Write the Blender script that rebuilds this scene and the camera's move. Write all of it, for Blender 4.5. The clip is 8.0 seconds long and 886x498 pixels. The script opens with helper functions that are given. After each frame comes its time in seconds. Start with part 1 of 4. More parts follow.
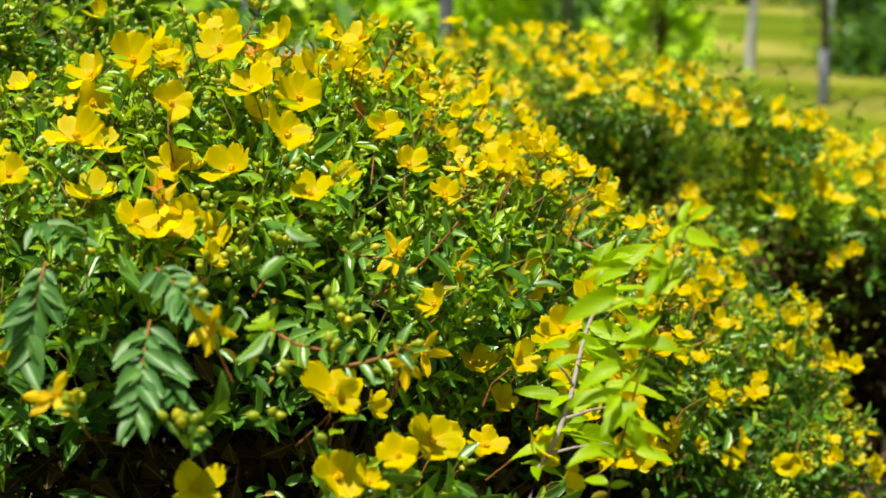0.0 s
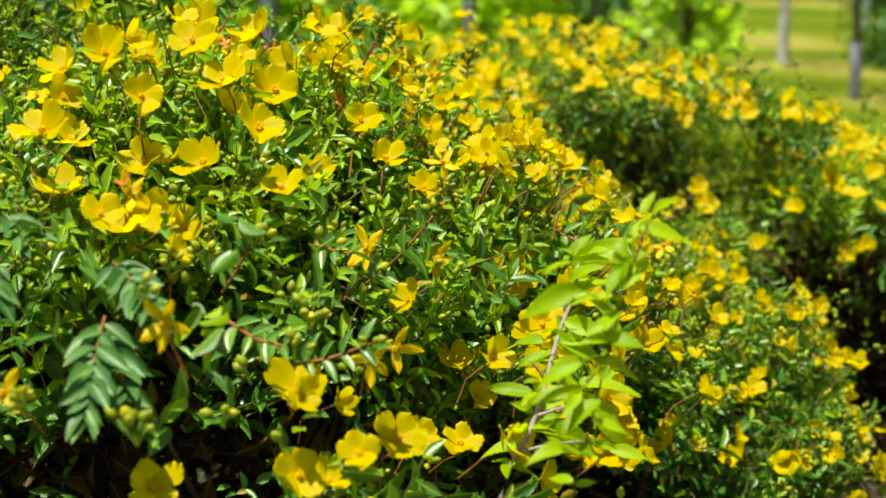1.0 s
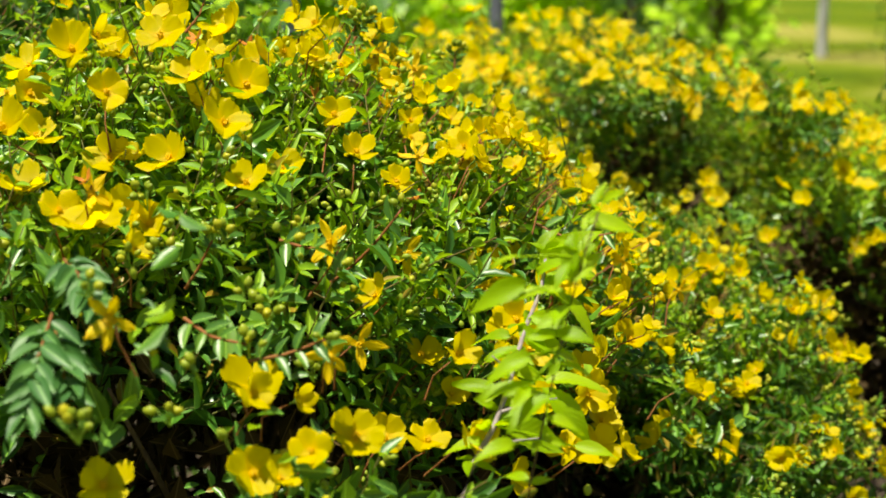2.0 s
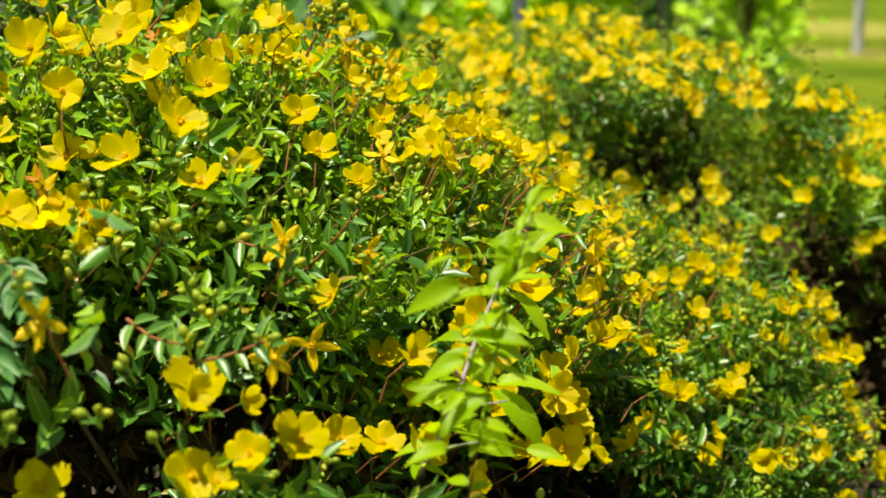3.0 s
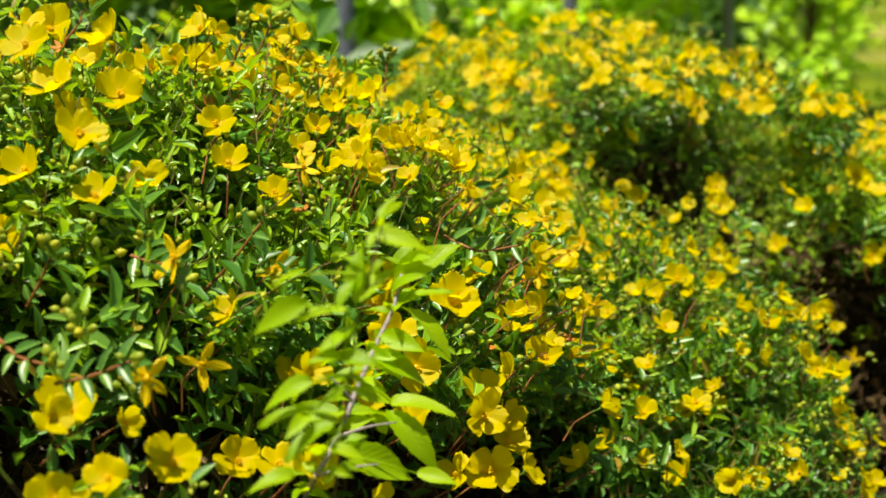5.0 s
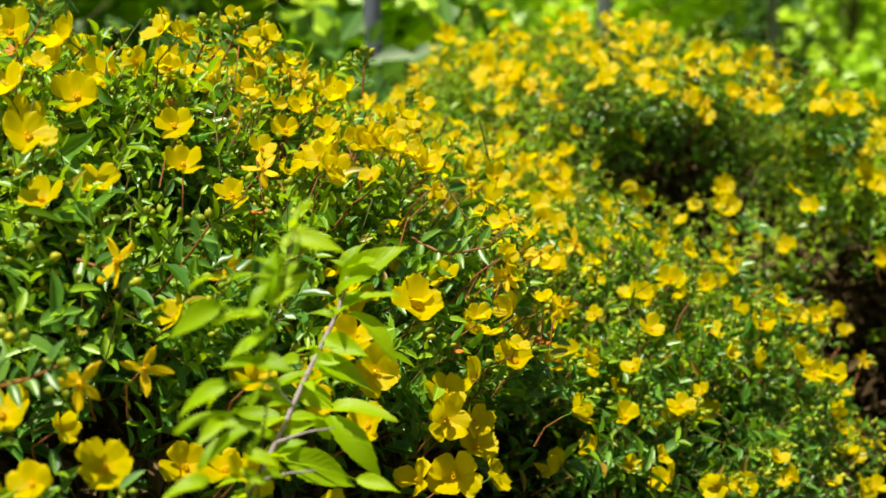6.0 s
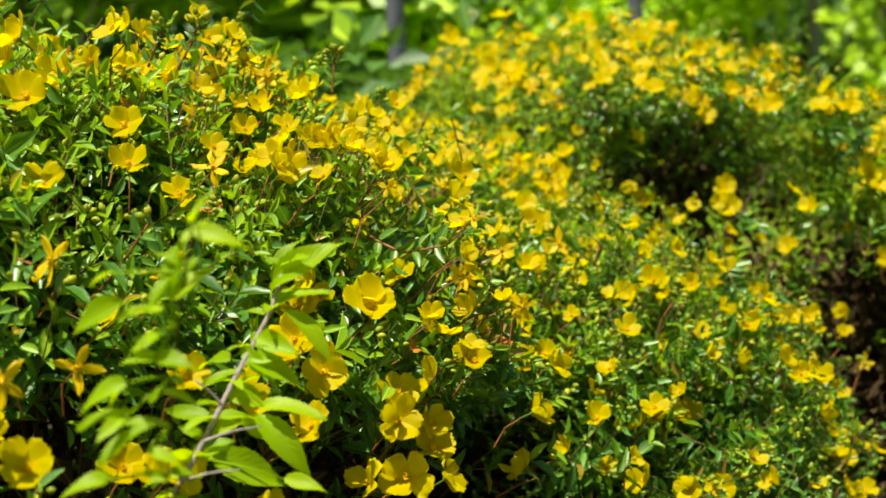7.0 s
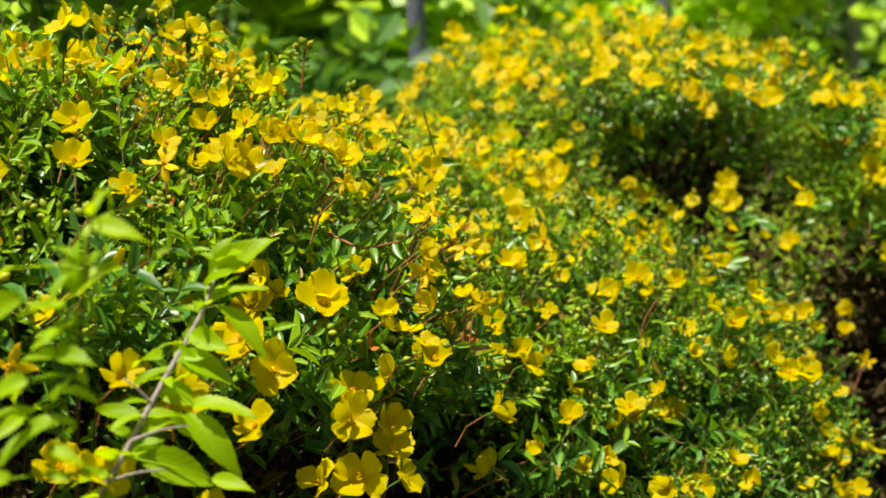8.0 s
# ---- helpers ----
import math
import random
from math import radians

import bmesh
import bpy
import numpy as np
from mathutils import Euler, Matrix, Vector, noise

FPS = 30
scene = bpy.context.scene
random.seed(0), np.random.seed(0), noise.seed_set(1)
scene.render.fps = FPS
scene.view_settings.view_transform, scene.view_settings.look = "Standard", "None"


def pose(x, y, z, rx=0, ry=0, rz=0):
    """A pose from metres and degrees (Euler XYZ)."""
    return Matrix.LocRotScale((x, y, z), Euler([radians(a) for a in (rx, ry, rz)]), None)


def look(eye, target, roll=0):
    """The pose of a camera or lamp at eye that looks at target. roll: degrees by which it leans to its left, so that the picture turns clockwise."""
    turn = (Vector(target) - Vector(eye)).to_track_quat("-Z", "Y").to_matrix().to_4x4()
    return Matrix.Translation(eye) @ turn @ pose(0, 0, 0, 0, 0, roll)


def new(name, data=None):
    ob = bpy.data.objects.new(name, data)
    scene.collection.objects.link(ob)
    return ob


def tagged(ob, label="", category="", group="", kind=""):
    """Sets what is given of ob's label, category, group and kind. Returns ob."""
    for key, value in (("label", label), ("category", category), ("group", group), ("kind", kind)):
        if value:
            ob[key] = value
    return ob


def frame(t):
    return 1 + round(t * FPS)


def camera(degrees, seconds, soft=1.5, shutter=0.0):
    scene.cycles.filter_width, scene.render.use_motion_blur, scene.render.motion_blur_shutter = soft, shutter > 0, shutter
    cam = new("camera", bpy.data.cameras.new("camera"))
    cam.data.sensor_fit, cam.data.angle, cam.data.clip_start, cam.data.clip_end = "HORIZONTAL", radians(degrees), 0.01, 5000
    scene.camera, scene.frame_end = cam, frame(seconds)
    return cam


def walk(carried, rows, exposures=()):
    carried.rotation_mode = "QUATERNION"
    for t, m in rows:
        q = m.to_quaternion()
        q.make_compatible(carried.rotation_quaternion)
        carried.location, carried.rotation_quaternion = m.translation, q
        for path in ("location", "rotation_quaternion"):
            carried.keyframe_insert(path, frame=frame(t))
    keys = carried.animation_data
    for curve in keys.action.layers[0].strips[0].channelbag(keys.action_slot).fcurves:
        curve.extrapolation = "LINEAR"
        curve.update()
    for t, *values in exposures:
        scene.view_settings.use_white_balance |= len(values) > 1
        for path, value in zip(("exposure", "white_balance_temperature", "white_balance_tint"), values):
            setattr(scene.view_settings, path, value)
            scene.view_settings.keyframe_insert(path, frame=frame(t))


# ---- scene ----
cam = camera(31.0, 8.0, soft=1.7)
PATH = [
    (0, (-0.034, -0.5, 1.405), (0.011, 1.464, 1.029), 0.7),
    (0.5, (0.005, -0.487, 1.402), (0.027, 1.476, 1.022), 0.5),
    (1, (0.045, -0.468, 1.397), (0.043, 1.495, 1.016), 0.3),
    (1.5, (0.091, -0.454, 1.393), (0.06, 1.508, 1.01), -0.1),
    (3, (0.242, -0.413, 1.387), (0.13, 1.546, 0.999), -0.7),
    (3.5, (0.292, -0.39, 1.388), (0.155, 1.567, 1.0), -0.8),
    (4, (0.342, -0.368, 1.386), (0.18, 1.588, 1.002), -1.1),
    (4.5, (0.398, -0.348, 1.381), (0.207, 1.606, 1.002), -1.3),
    (6, (0.575, -0.279, 1.363), (0.278, 1.665, 0.996), -2.3),
    (6.5, (0.64, -0.257, 1.353), (0.308, 1.682, 0.991), -2.6),
    (7, (0.701, -0.236, 1.342), (0.336, 1.698, 0.986), -2.9),
    (7.5, (0.753, -0.205, 1.33), (0.358, 1.724, 0.978), -3.1),
    (8, (0.812, -0.175, 1.321), (0.385, 1.747, 0.97), -3.5),
]
walk(cam, [(t, look(eye, target, roll)) for t, eye, target, roll in PATH], [(0, 0.93, 7200, 4), (8, 0.88, 7200, 4)])

cam.data.dof.use_dof = True
cam.data.dof.focus_distance = 2.12
cam.data.dof.aperture_fstop = 4.5

# ---- light ----
SUN_WAY = Vector((-0.17, -0.19, 0.965)).normalized()
world = bpy.data.worlds.new("sky")
scene.world = world
world.use_nodes = True
wt = world.node_tree
sky = wt.nodes.new("ShaderNodeTexSky")
sky.sky_type = "NISHITA"
sky.sun_disc = False
sky.sun_elevation = math.asin(SUN_WAY.z)
sky.sun_rotation = math.atan2(SUN_WAY.x, SUN_WAY.y)
wt.links.new(sky.outputs[0], wt.nodes["Background"].inputs[0])
wt.nodes["Background"].inputs[1].default_value = 0.040
sun = new("sun", bpy.data.lights.new("sun", "SUN"))
sun.data.energy = 4.8
sun.data.angle = radians(0.55)
sun.data.color = (1.0, 0.95, 0.86)
sun.matrix_world = look(SUN_WAY * 30, (0, 0, 0))

# ---- materials ----


def nodes_of(name):
    m = bpy.data.materials.new(name)
    m.use_nodes = True
    t = m.node_tree
    return m, t, t.nodes["Principled BSDF"], t.nodes["Material Output"]


def link(t, a, b):
    t.links.new(a, b)


def ramp(t, fac, stops):
    r = t.nodes.new("ShaderNodeValToRGB")
    while len(r.color_ramp.elements) < len(stops):
        r.color_ramp.elements.new(0.5)
    for e, (pos, c) in zip(r.color_ramp.elements, stops):
        e.position, e.color = pos, (*c, 1)
    link(t, fac, r.inputs[0])
    return r.outputs[0]


def mixed(t, fac, a, b, mode="MIX"):
    n = t.nodes.new("ShaderNodeMix")
    n.data_type, n.blend_type = "RGBA", mode
    for value, socket in ((fac, n.inputs[0]), (a, n.inputs[6]), (b, n.inputs[7])):
        if isinstance(value, bpy.types.NodeSocket):
            link(t, value, socket)
        else:
            socket.default_value = value if isinstance(value, float) else (*value, 1)
    return n.outputs[2]


def noise_of(t, scale, detail=4.0, coords=None):
    n = t.nodes.new("ShaderNodeTexNoise")
    n.inputs["Scale"].default_value, n.inputs["Detail"].default_value = scale, detail
    if coords is not None:
        link(t, coords, n.inputs["Vector"])
    return n.outputs["Fac"]


def object_coords(t):
    return t.nodes.new("ShaderNodeTexCoord").outputs["Object"]


def bumped(t, shader, height, strength, distance):
    b = t.nodes.new("ShaderNodeBump")
    b.inputs["Strength"].default_value, b.inputs["Distance"].default_value = strength, distance
    link(t, height, b.inputs["Height"])
    link(t, b.outputs[0], shader.inputs["Normal"])


def thin_leaf(name, dark, mid, light, through_colour, share, rough=0.42, single=False, veins=0.0, old=None, gloss=0.28, ribbed=True):
    """Leaf tissue: gloss and colour on the face, light that comes through from behind, a paler midrib."""
    m, t, p, out = nodes_of(name)
    if single:
        rnd = t.nodes.new("ShaderNodeObjectInfo").outputs["Random"]
    else:
        rnd = t.nodes.new("ShaderNodeNewGeometry").outputs["Random Per Island"]
    colour = ramp(t, rnd, [(0.0, dark), (0.5, mid), (1.0, light)])
    if old is not None:
        step = t.nodes.new("ShaderNodeMath")
        step.operation, step.inputs[1].default_value = "GREATER_THAN", 0.965
        link(t, rnd, step.inputs[0])
        colour = mixed(t, step.outputs[0], colour, old)
    colour = mixed(t, 0.35, colour, mixed(t, noise_of(t, 60, 3, object_coords(t)), dark, light))
    uv = t.nodes.new("ShaderNodeUVMap")
    sep = t.nodes.new("ShaderNodeSeparateXYZ")
    link(t, uv.outputs[0], sep.inputs[0])
    off = t.nodes.new("ShaderNodeMath")
    off.operation = "ABSOLUTE"
    link(t, sep.outputs[1], off.inputs[0])
    rib = t.nodes.new("ShaderNodeMath")
    rib.operation, rib.inputs[1].default_value = "LESS_THAN", 0.07
    link(t, off.outputs[0], rib.inputs[0])
    if ribbed:
        colour = mixed(t, rib.outputs[0], colour, tuple(min(1, c * 1.5 + 0.02) for c in light))
    if veins > 0:
        # side veins run forward from the midrib
        run = t.nodes.new("ShaderNodeMath")
        run.operation, run.inputs[1].default_value = "MULTIPLY_ADD", -0.28
        link(t, off.outputs[0], run.inputs[0])
        link(t, sep.outputs[0], run.inputs[2])
        wave = t.nodes.new("ShaderNodeMath")
        wave.operation, wave.inputs[1].default_value = "MULTIPLY", 62.0
        link(t, run.outputs[0], wave.inputs[0])
        sine = t.nodes.new("ShaderNodeMath")
        sine.operation = "SINE"
        link(t, wave.outputs[0], sine.inputs[0])
        bumped(t, p, sine.outputs[0], veins, 0.0012)
    link(t, colour, p.inputs["Base Color"])
    p.inputs["Roughness"].default_value = rough
    p.inputs["Specular IOR Level"].default_value = gloss
    tr = t.nodes.new("ShaderNodeBsdfTranslucent")
    link(t, mixed(t, 0.65, colour, through_colour), tr.inputs[0])
    mix = t.nodes.new("ShaderNodeMixShader")
    mix.inputs[0].default_value = share
    link(t, p.outputs[0], mix.inputs[1])
    link(t, tr.outputs[0], mix.inputs[2])
    link(t, mix.outputs[0], out.inputs[0])
    return m


def petal_tissue(name, base, deep, through_colour, share=0.5):
    m, t, p, out = nodes_of(name)
    uv = t.nodes.new("ShaderNodeUVMap")
    sep = t.nodes.new("ShaderNodeSeparateXYZ")
    link(t, uv.outputs[0], sep.inputs[0])
    colour = ramp(t, sep.outputs[0], [(0.0, deep), (0.45, base), (1.0, base)])
    rnd = t.nodes.new("ShaderNodeObjectInfo").outputs["Random"]
    colour = mixed(t, mixed(t, rnd, (0.0, 0.0, 0.0), (0.3, 0.3, 0.3)), colour, deep)
    colour = mixed(t, 0.25, colour, mixed(t, noise_of(t, 90, 3, object_coords(t)), deep, base))
    stretch = t.nodes.new("ShaderNodeMapping")
    stretch.inputs["Scale"].default_value = (1.5, 16, 1)
    link(t, uv.outputs[0], stretch.inputs[0])
    bumped(t, p, noise_of(t, 2.2, 3, stretch.outputs[0]), 0.35, 0.0015)
    link(t, colour, p.inputs["Base Color"])
    p.inputs["Roughness"].default_value = 0.42
    p.inputs["Specular IOR Level"].default_value = 0.26
    tr = t.nodes.new("ShaderNodeBsdfTranslucent")
    link(t, mixed(t, 0.6, colour, through_colour), tr.inputs[0])
    mix = t.nodes.new("ShaderNodeMixShader")
    mix.inputs[0].default_value = share
    link(t, p.outputs[0], mix.inputs[1])
    link(t, tr.outputs[0], mix.inputs[2])
    link(t, mix.outputs[0], out.inputs[0])
    return m


def bark(name, a, b, scale, rough=0.8, bump=0.4):
    m, t, p, out = nodes_of(name)
    c = object_coords(t)
    n = noise_of(t, scale, 6, c)
    link(t, mixed(t, noise_of(t, scale * 0.15, 2, c), ramp(t, n, [(0.3, a), (0.7, b)]), a), p.inputs["Base Color"])
    p.inputs["Roughness"].default_value = rough
    p.inputs["Specular IOR Level"].default_value = 0.2
    bumped(t, p, n, bump, 0.004)
    return m


LEAF = thin_leaf("shrub_leaf", (0.018, 0.082, 0.014), (0.046, 0.165, 0.018), (0.125, 0.28, 0.022), (0.24, 0.50, 0.012), 0.25, 0.34, old=(0.36, 0.17, 0.02), gloss=0.46)
LEAF_ONE = thin_leaf("shrub_leaf_single", (0.020, 0.085, 0.016), (0.050, 0.155, 0.020), (0.14, 0.27, 0.024), (0.26, 0.48, 0.012), 0.22, 0.36, single=True, gloss=0.45)
# frond leaves: the shrub leaf with bluish open shade put into its colour
SHADE_LEAF = thin_leaf("shade_tinted_leaf", (0.026, 0.100, 0.024), (0.044, 0.140, 0.030), (0.085, 0.20, 0.036), (0.16, 0.38, 0.02), 0.16, 0.46, single=True, gloss=0.35)
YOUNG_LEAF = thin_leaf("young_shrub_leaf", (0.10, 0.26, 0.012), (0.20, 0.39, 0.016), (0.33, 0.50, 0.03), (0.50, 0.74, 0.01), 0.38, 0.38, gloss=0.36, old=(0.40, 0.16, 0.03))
SAPLING_LEAF = thin_leaf("sapling_leaf", (0.17, 0.33, 0.004), (0.28, 0.46, 0.005), (0.40, 0.57, 0.008), (0.72, 0.92, 0.003), 0.5, 0.45, single=True, veins=0.14, gloss=0.3, ribbed=False)
VINE_LEAF = thin_leaf("vine_leaf", (0.09, 0.25, 0.012), (0.26, 0.46, 0.016), (0.46, 0.66, 0.04), (0.66, 0.90, 0.02), 0.55, 0.40, gloss=0.35)
TREE_LEAF = thin_leaf("tree_leaf", (0.03, 0.09, 0.02), (0.05, 0.14, 0.02), (0.09, 0.2, 0.03), (0.2, 0.4, 0.03), 0.3, 0.45)
PETAL = petal_tissue("petal", (0.76, 0.645, 0.003), (0.78, 0.54, 0.002), (0.90, 0.76, 0.002), 0.60)
FADED = petal_tissue("faded_petal", (0.90, 0.68, 0.012), (0.86, 0.50, 0.010), (0.94, 0.66, 0.01), 0.45)
STAMEN = petal_tissue("stamen", (0.94, 0.76, 0.03), (0.92, 0.66, 0.02), (0.95, 0.75, 0.02), 0.4)
CALYX = thin_leaf("calyx", (0.10, 0.20, 0.03), (0.14, 0.26, 0.04), (0.22, 0.34, 0.05), (0.3, 0.5, 0.05), 0.2, 0.4, single=True)
BUD = thin_leaf("bud", (0.12, 0.21, 0.02), (0.22, 0.30, 0.022), (0.48, 0.42, 0.025), (0.4, 0.5, 0.04), 0.15, 0.4, ribbed=False)
BUD_GREEN = thin_leaf("green_bud", (0.13, 0.23, 0.02), (0.22, 0.31, 0.022), (0.50, 0.48, 0.03), (0.4, 0.5, 0.04), 0.15, 0.4, ribbed=False)
BUD_ONE = thin_leaf("bud_single", (0.14, 0.24, 0.02), (0.24, 0.32, 0.025), (0.50, 0.44, 0.02), (0.4, 0.5, 0.04), 0.15, 0.35, single=True, ribbed=False)
TWIG = bark("red_twig", (0.20, 0.06, 0.02), (0.30, 0.17, 0.05), 60, 0.5)
GREEN_TWIG = bark("green_twig", (0.06, 0.09, 0.015), (0.20, 0.085, 0.025), 9, 0.55)
WOOD = bark("old_wood", (0.07, 0.045, 0.03), (0.16, 0.11, 0.07), 80)
SAPLING_BARK = bark("sapling_bark", (0.22, 0.18, 0.18), (0.42, 0.36, 0.36), 140, 0.7)
BROWN_STEM = bark("brown_stem", (0.07, 0.045, 0.025), (0.17, 0.11, 0.06), 120, 0.7)
TRUNK_PALE = bark("pale_bark", (0.40, 0.40, 0.42), (0.58, 0.58, 0.60), 18)
TRUNK_DARK = bark("dark_bark", (0.035, 0.028, 0.022), (0.09, 0.07, 0.055), 18)
POST_GREY = bark("weathered_post", (0.12, 0.13, 0.18), (0.23, 0.24, 0.31), 22, 0.75)

GRASS, gt, gp, _ = nodes_of("lawn")
gc = object_coords(gt)
near = ramp(gt, noise_of(gt, 0.24, 5, gc), [(0.36, (0.055, 0.115, 0.001)), (0.47, (0.14, 0.180, 0.006)), (0.57, (0.33, 0.295, 0.075))])
fine = mixed(gt, noise_of(gt, 9.0, 6, gc), (0.035, 0.075, 0.001), (0.16, 0.18, 0.006))
link(gt, mixed(gt, 0.4, near, fine), gp.inputs["Base Color"])
gp.inputs["Roughness"].default_value = 0.85
gp.inputs["Specular IOR Level"].default_value = 0.1
bumped(gt, gp, noise_of(gt, 30, 6, gc), 0.8, 0.03)

# inner leaves, browned and darkened to paint the shade within the crown
DARK_INNER_LEAF = thin_leaf("shade_brown_leaf", (0.020, 0.014, 0.006), (0.045, 0.03, 0.012), (0.09, 0.055, 0.02), (0.12, 0.07, 0.01), 0.06, 0.7, gloss=0.1)
SOIL = bark("soil", (0.03, 0.022, 0.015), (0.085, 0.06, 0.04), 14, 0.95, 0.9)

# ---- mesh helpers ----


def unit(v):
    v = np.asarray(v, float)
    return v / np.maximum(np.linalg.norm(v, axis=-1, keepdims=True), 1e-9)


def mesh_of(name, verts, faces, material, uv=None, smooth=True):
    """A mesh from numpy arrays: verts (n, 3), faces a list of (k, 3) and (k, 4) index arrays, uv (n, 2)."""
    me = bpy.data.meshes.new(name)
    faces = [np.asarray(f, np.int32) for f in faces if len(f)]
    loops = np.concatenate([f.ravel() for f in faces])
    sizes = np.concatenate([np.full(len(f), f.shape[1], np.int32) for f in faces])
    me.vertices.add(len(verts))
    me.vertices.foreach_set("co", np.asarray(verts, np.float32).ravel())
    me.loops.add(len(loops))
    me.loops.foreach_set("vertex_index", loops.astype(np.int32))
    me.polygons.add(len(sizes))
    me.polygons.foreach_set("loop_start", np.concatenate([[0], np.cumsum(sizes)[:-1]]).astype(np.int32))
    me.polygons.foreach_set("loop_total", sizes)
    me.polygons.foreach_set("use_smooth", np.full(len(sizes), smooth))
    if uv is not None:
        layer = me.uv_layers.new(name="UVMap")
        layer.data.foreach_set("uv", np.asarray(uv, np.float32)[loops].ravel())
    me.update()
    me.validate()
    me.materials.append(material)
    return me


def put(name, me, parent=None, m=None, label="", kind=""):
    ob = new(name, me)
    if parent is not None:
        ob.parent = parent
    if m is not None:
        ob.matrix_basis = m
    return tagged(ob, label, "", "", kind)


def frame_from(origin, axis, up):
    """A pose whose x runs along axis and whose z leans to up."""
    x = Vector(axis).normalized()
    y = Vector(up).cross(x)
    y = y.normalized() if y.length > 1e-5 else x.orthogonal().normalized()
    z = x.cross(y)
    return Matrix.Translation(Vector(origin)) @ Matrix((x, y, z)).transposed().to_4x4()


def leaf_template(rows, fold, curl):
    """Along 0..1, across -1..1, lift; the outline is a narrow pointed oval."""
    pts, faces3, faces4 = [(0.0, 0.0, 0.0)], [], []
    for s in rows:
        w = math.sin(math.pi * s ** 0.8) ** 0.8
        for v in (-1, 0, 1):
            pts.append((s, v * w, abs(v) * w * fold - curl * s * s))
    pts.append((1.0, 0.0, -curl))
    last = len(pts) - 1
    faces3 += [(0, 2, 1), (0, 3, 2)]
    for k in range(len(rows) - 1):
        a = 1 + 3 * k
        faces4 += [(a, a + 1, a + 4, a + 3), (a + 1, a + 2, a + 5, a + 4)]
    a = last - 3
    faces3 += [(a, a + 1, last), (a + 1, a + 2, last)]
    return np.array(pts), np.array(faces3), np.array(faces4).reshape(-1, 4)


FINE_LEAF = leaf_template((0.22, 0.5, 0.78), 0.28, 0.16)
COARSE_LEAF = leaf_template((0.5,), 0.22, 0.12)


def leaves_mesh(name, base, axis, normal, length, width, material, template):
    """Many leaves in one mesh. width is half the leaf's breadth."""
    tp, f3, f4 = template
    axis = unit(axis)
    side = unit(np.cross(normal, axis))
    nor = np.cross(axis, side)
    n, k = len(base), len(tp)
    v = (base[:, None] + axis[:, None] * (tp[None, :, 0:1] * length[:, None, None])
         + side[:, None] * (tp[None, :, 1:2] * width[:, None, None])
         + nor[:, None] * (np.where(tp[None, :, 1:2] != 0, 1, 1) * tp[None, :, 2:3] * length[:, None, None] * 0.6))
    step = (np.arange(n) * k)[:, None, None]
    uv = np.tile(tp[:, :2], (n, 1))
    return mesh_of(name, v.reshape(-1, 3), [(f3[None] + step).reshape(-1, 3), (f4[None] + step).reshape(-1, 4)], material, uv)


def tubes_mesh(name, paths, radii, material, sides=6):
    """Tapered round stems along paths of equal point count: paths (n, k, 3), radii (n, k)."""
    paths, radii = np.asarray(paths, float), np.asarray(radii, float)
    n, k = radii.shape
    tang = unit(np.gradient(paths, axis=1))
    ref = np.where(np.abs(tang[..., 2:3]) > 0.9, np.array([1.0, 0, 0]), np.array([0, 0, 1.0]))
    a = unit(np.cross(tang, ref))
    b = np.cross(tang, a)
    ang = np.arange(sides) * 2 * math.pi / sides
    ring = paths[:, :, None] + radii[:, :, None, None] * (a[:, :, None] * np.cos(ang)[None, None, :, None] + b[:, :, None] * np.sin(ang)[None, None, :, None])
    i = np.arange(k - 1)[:, None] * sides
    j = np.arange(sides)[None]
    quad = np.stack([i + j, i + (j + 1) % sides, i + sides + (j + 1) % sides, i + sides + j], -1).reshape(-1, 4)
    step = (np.arange(n) * k * sides)[:, None, None]
    caps = np.stack([np.arange(sides - 2) * 0, np.arange(1, sides - 1), np.arange(2, sides)], -1) + (k - 1) * sides
    return mesh_of(name, ring.reshape(-1, 3), [(caps[None] + step).reshape(-1, 3), (quad[None] + step).reshape(-1, 4)], material)


def ovals_mesh(name, base, axis, length, radius, material, sides=6):
    """Many small pointed ovals (buds) standing on base along axis."""
    prof = [(0.0, 0.35), (0.2, 0.85), (0.5, 1.0), (0.8, 0.6), (1.0, 0.08)]
    paths = base[:, None] + unit(axis)[:, None] * (np.array([p[0] for p in prof])[None, :, None] * length[:, None, None])
    return tubes_mesh(name, paths, radius[:, None] * np.array([p[1] for p in prof])[None], material, sides)


# ---- flower parts ----


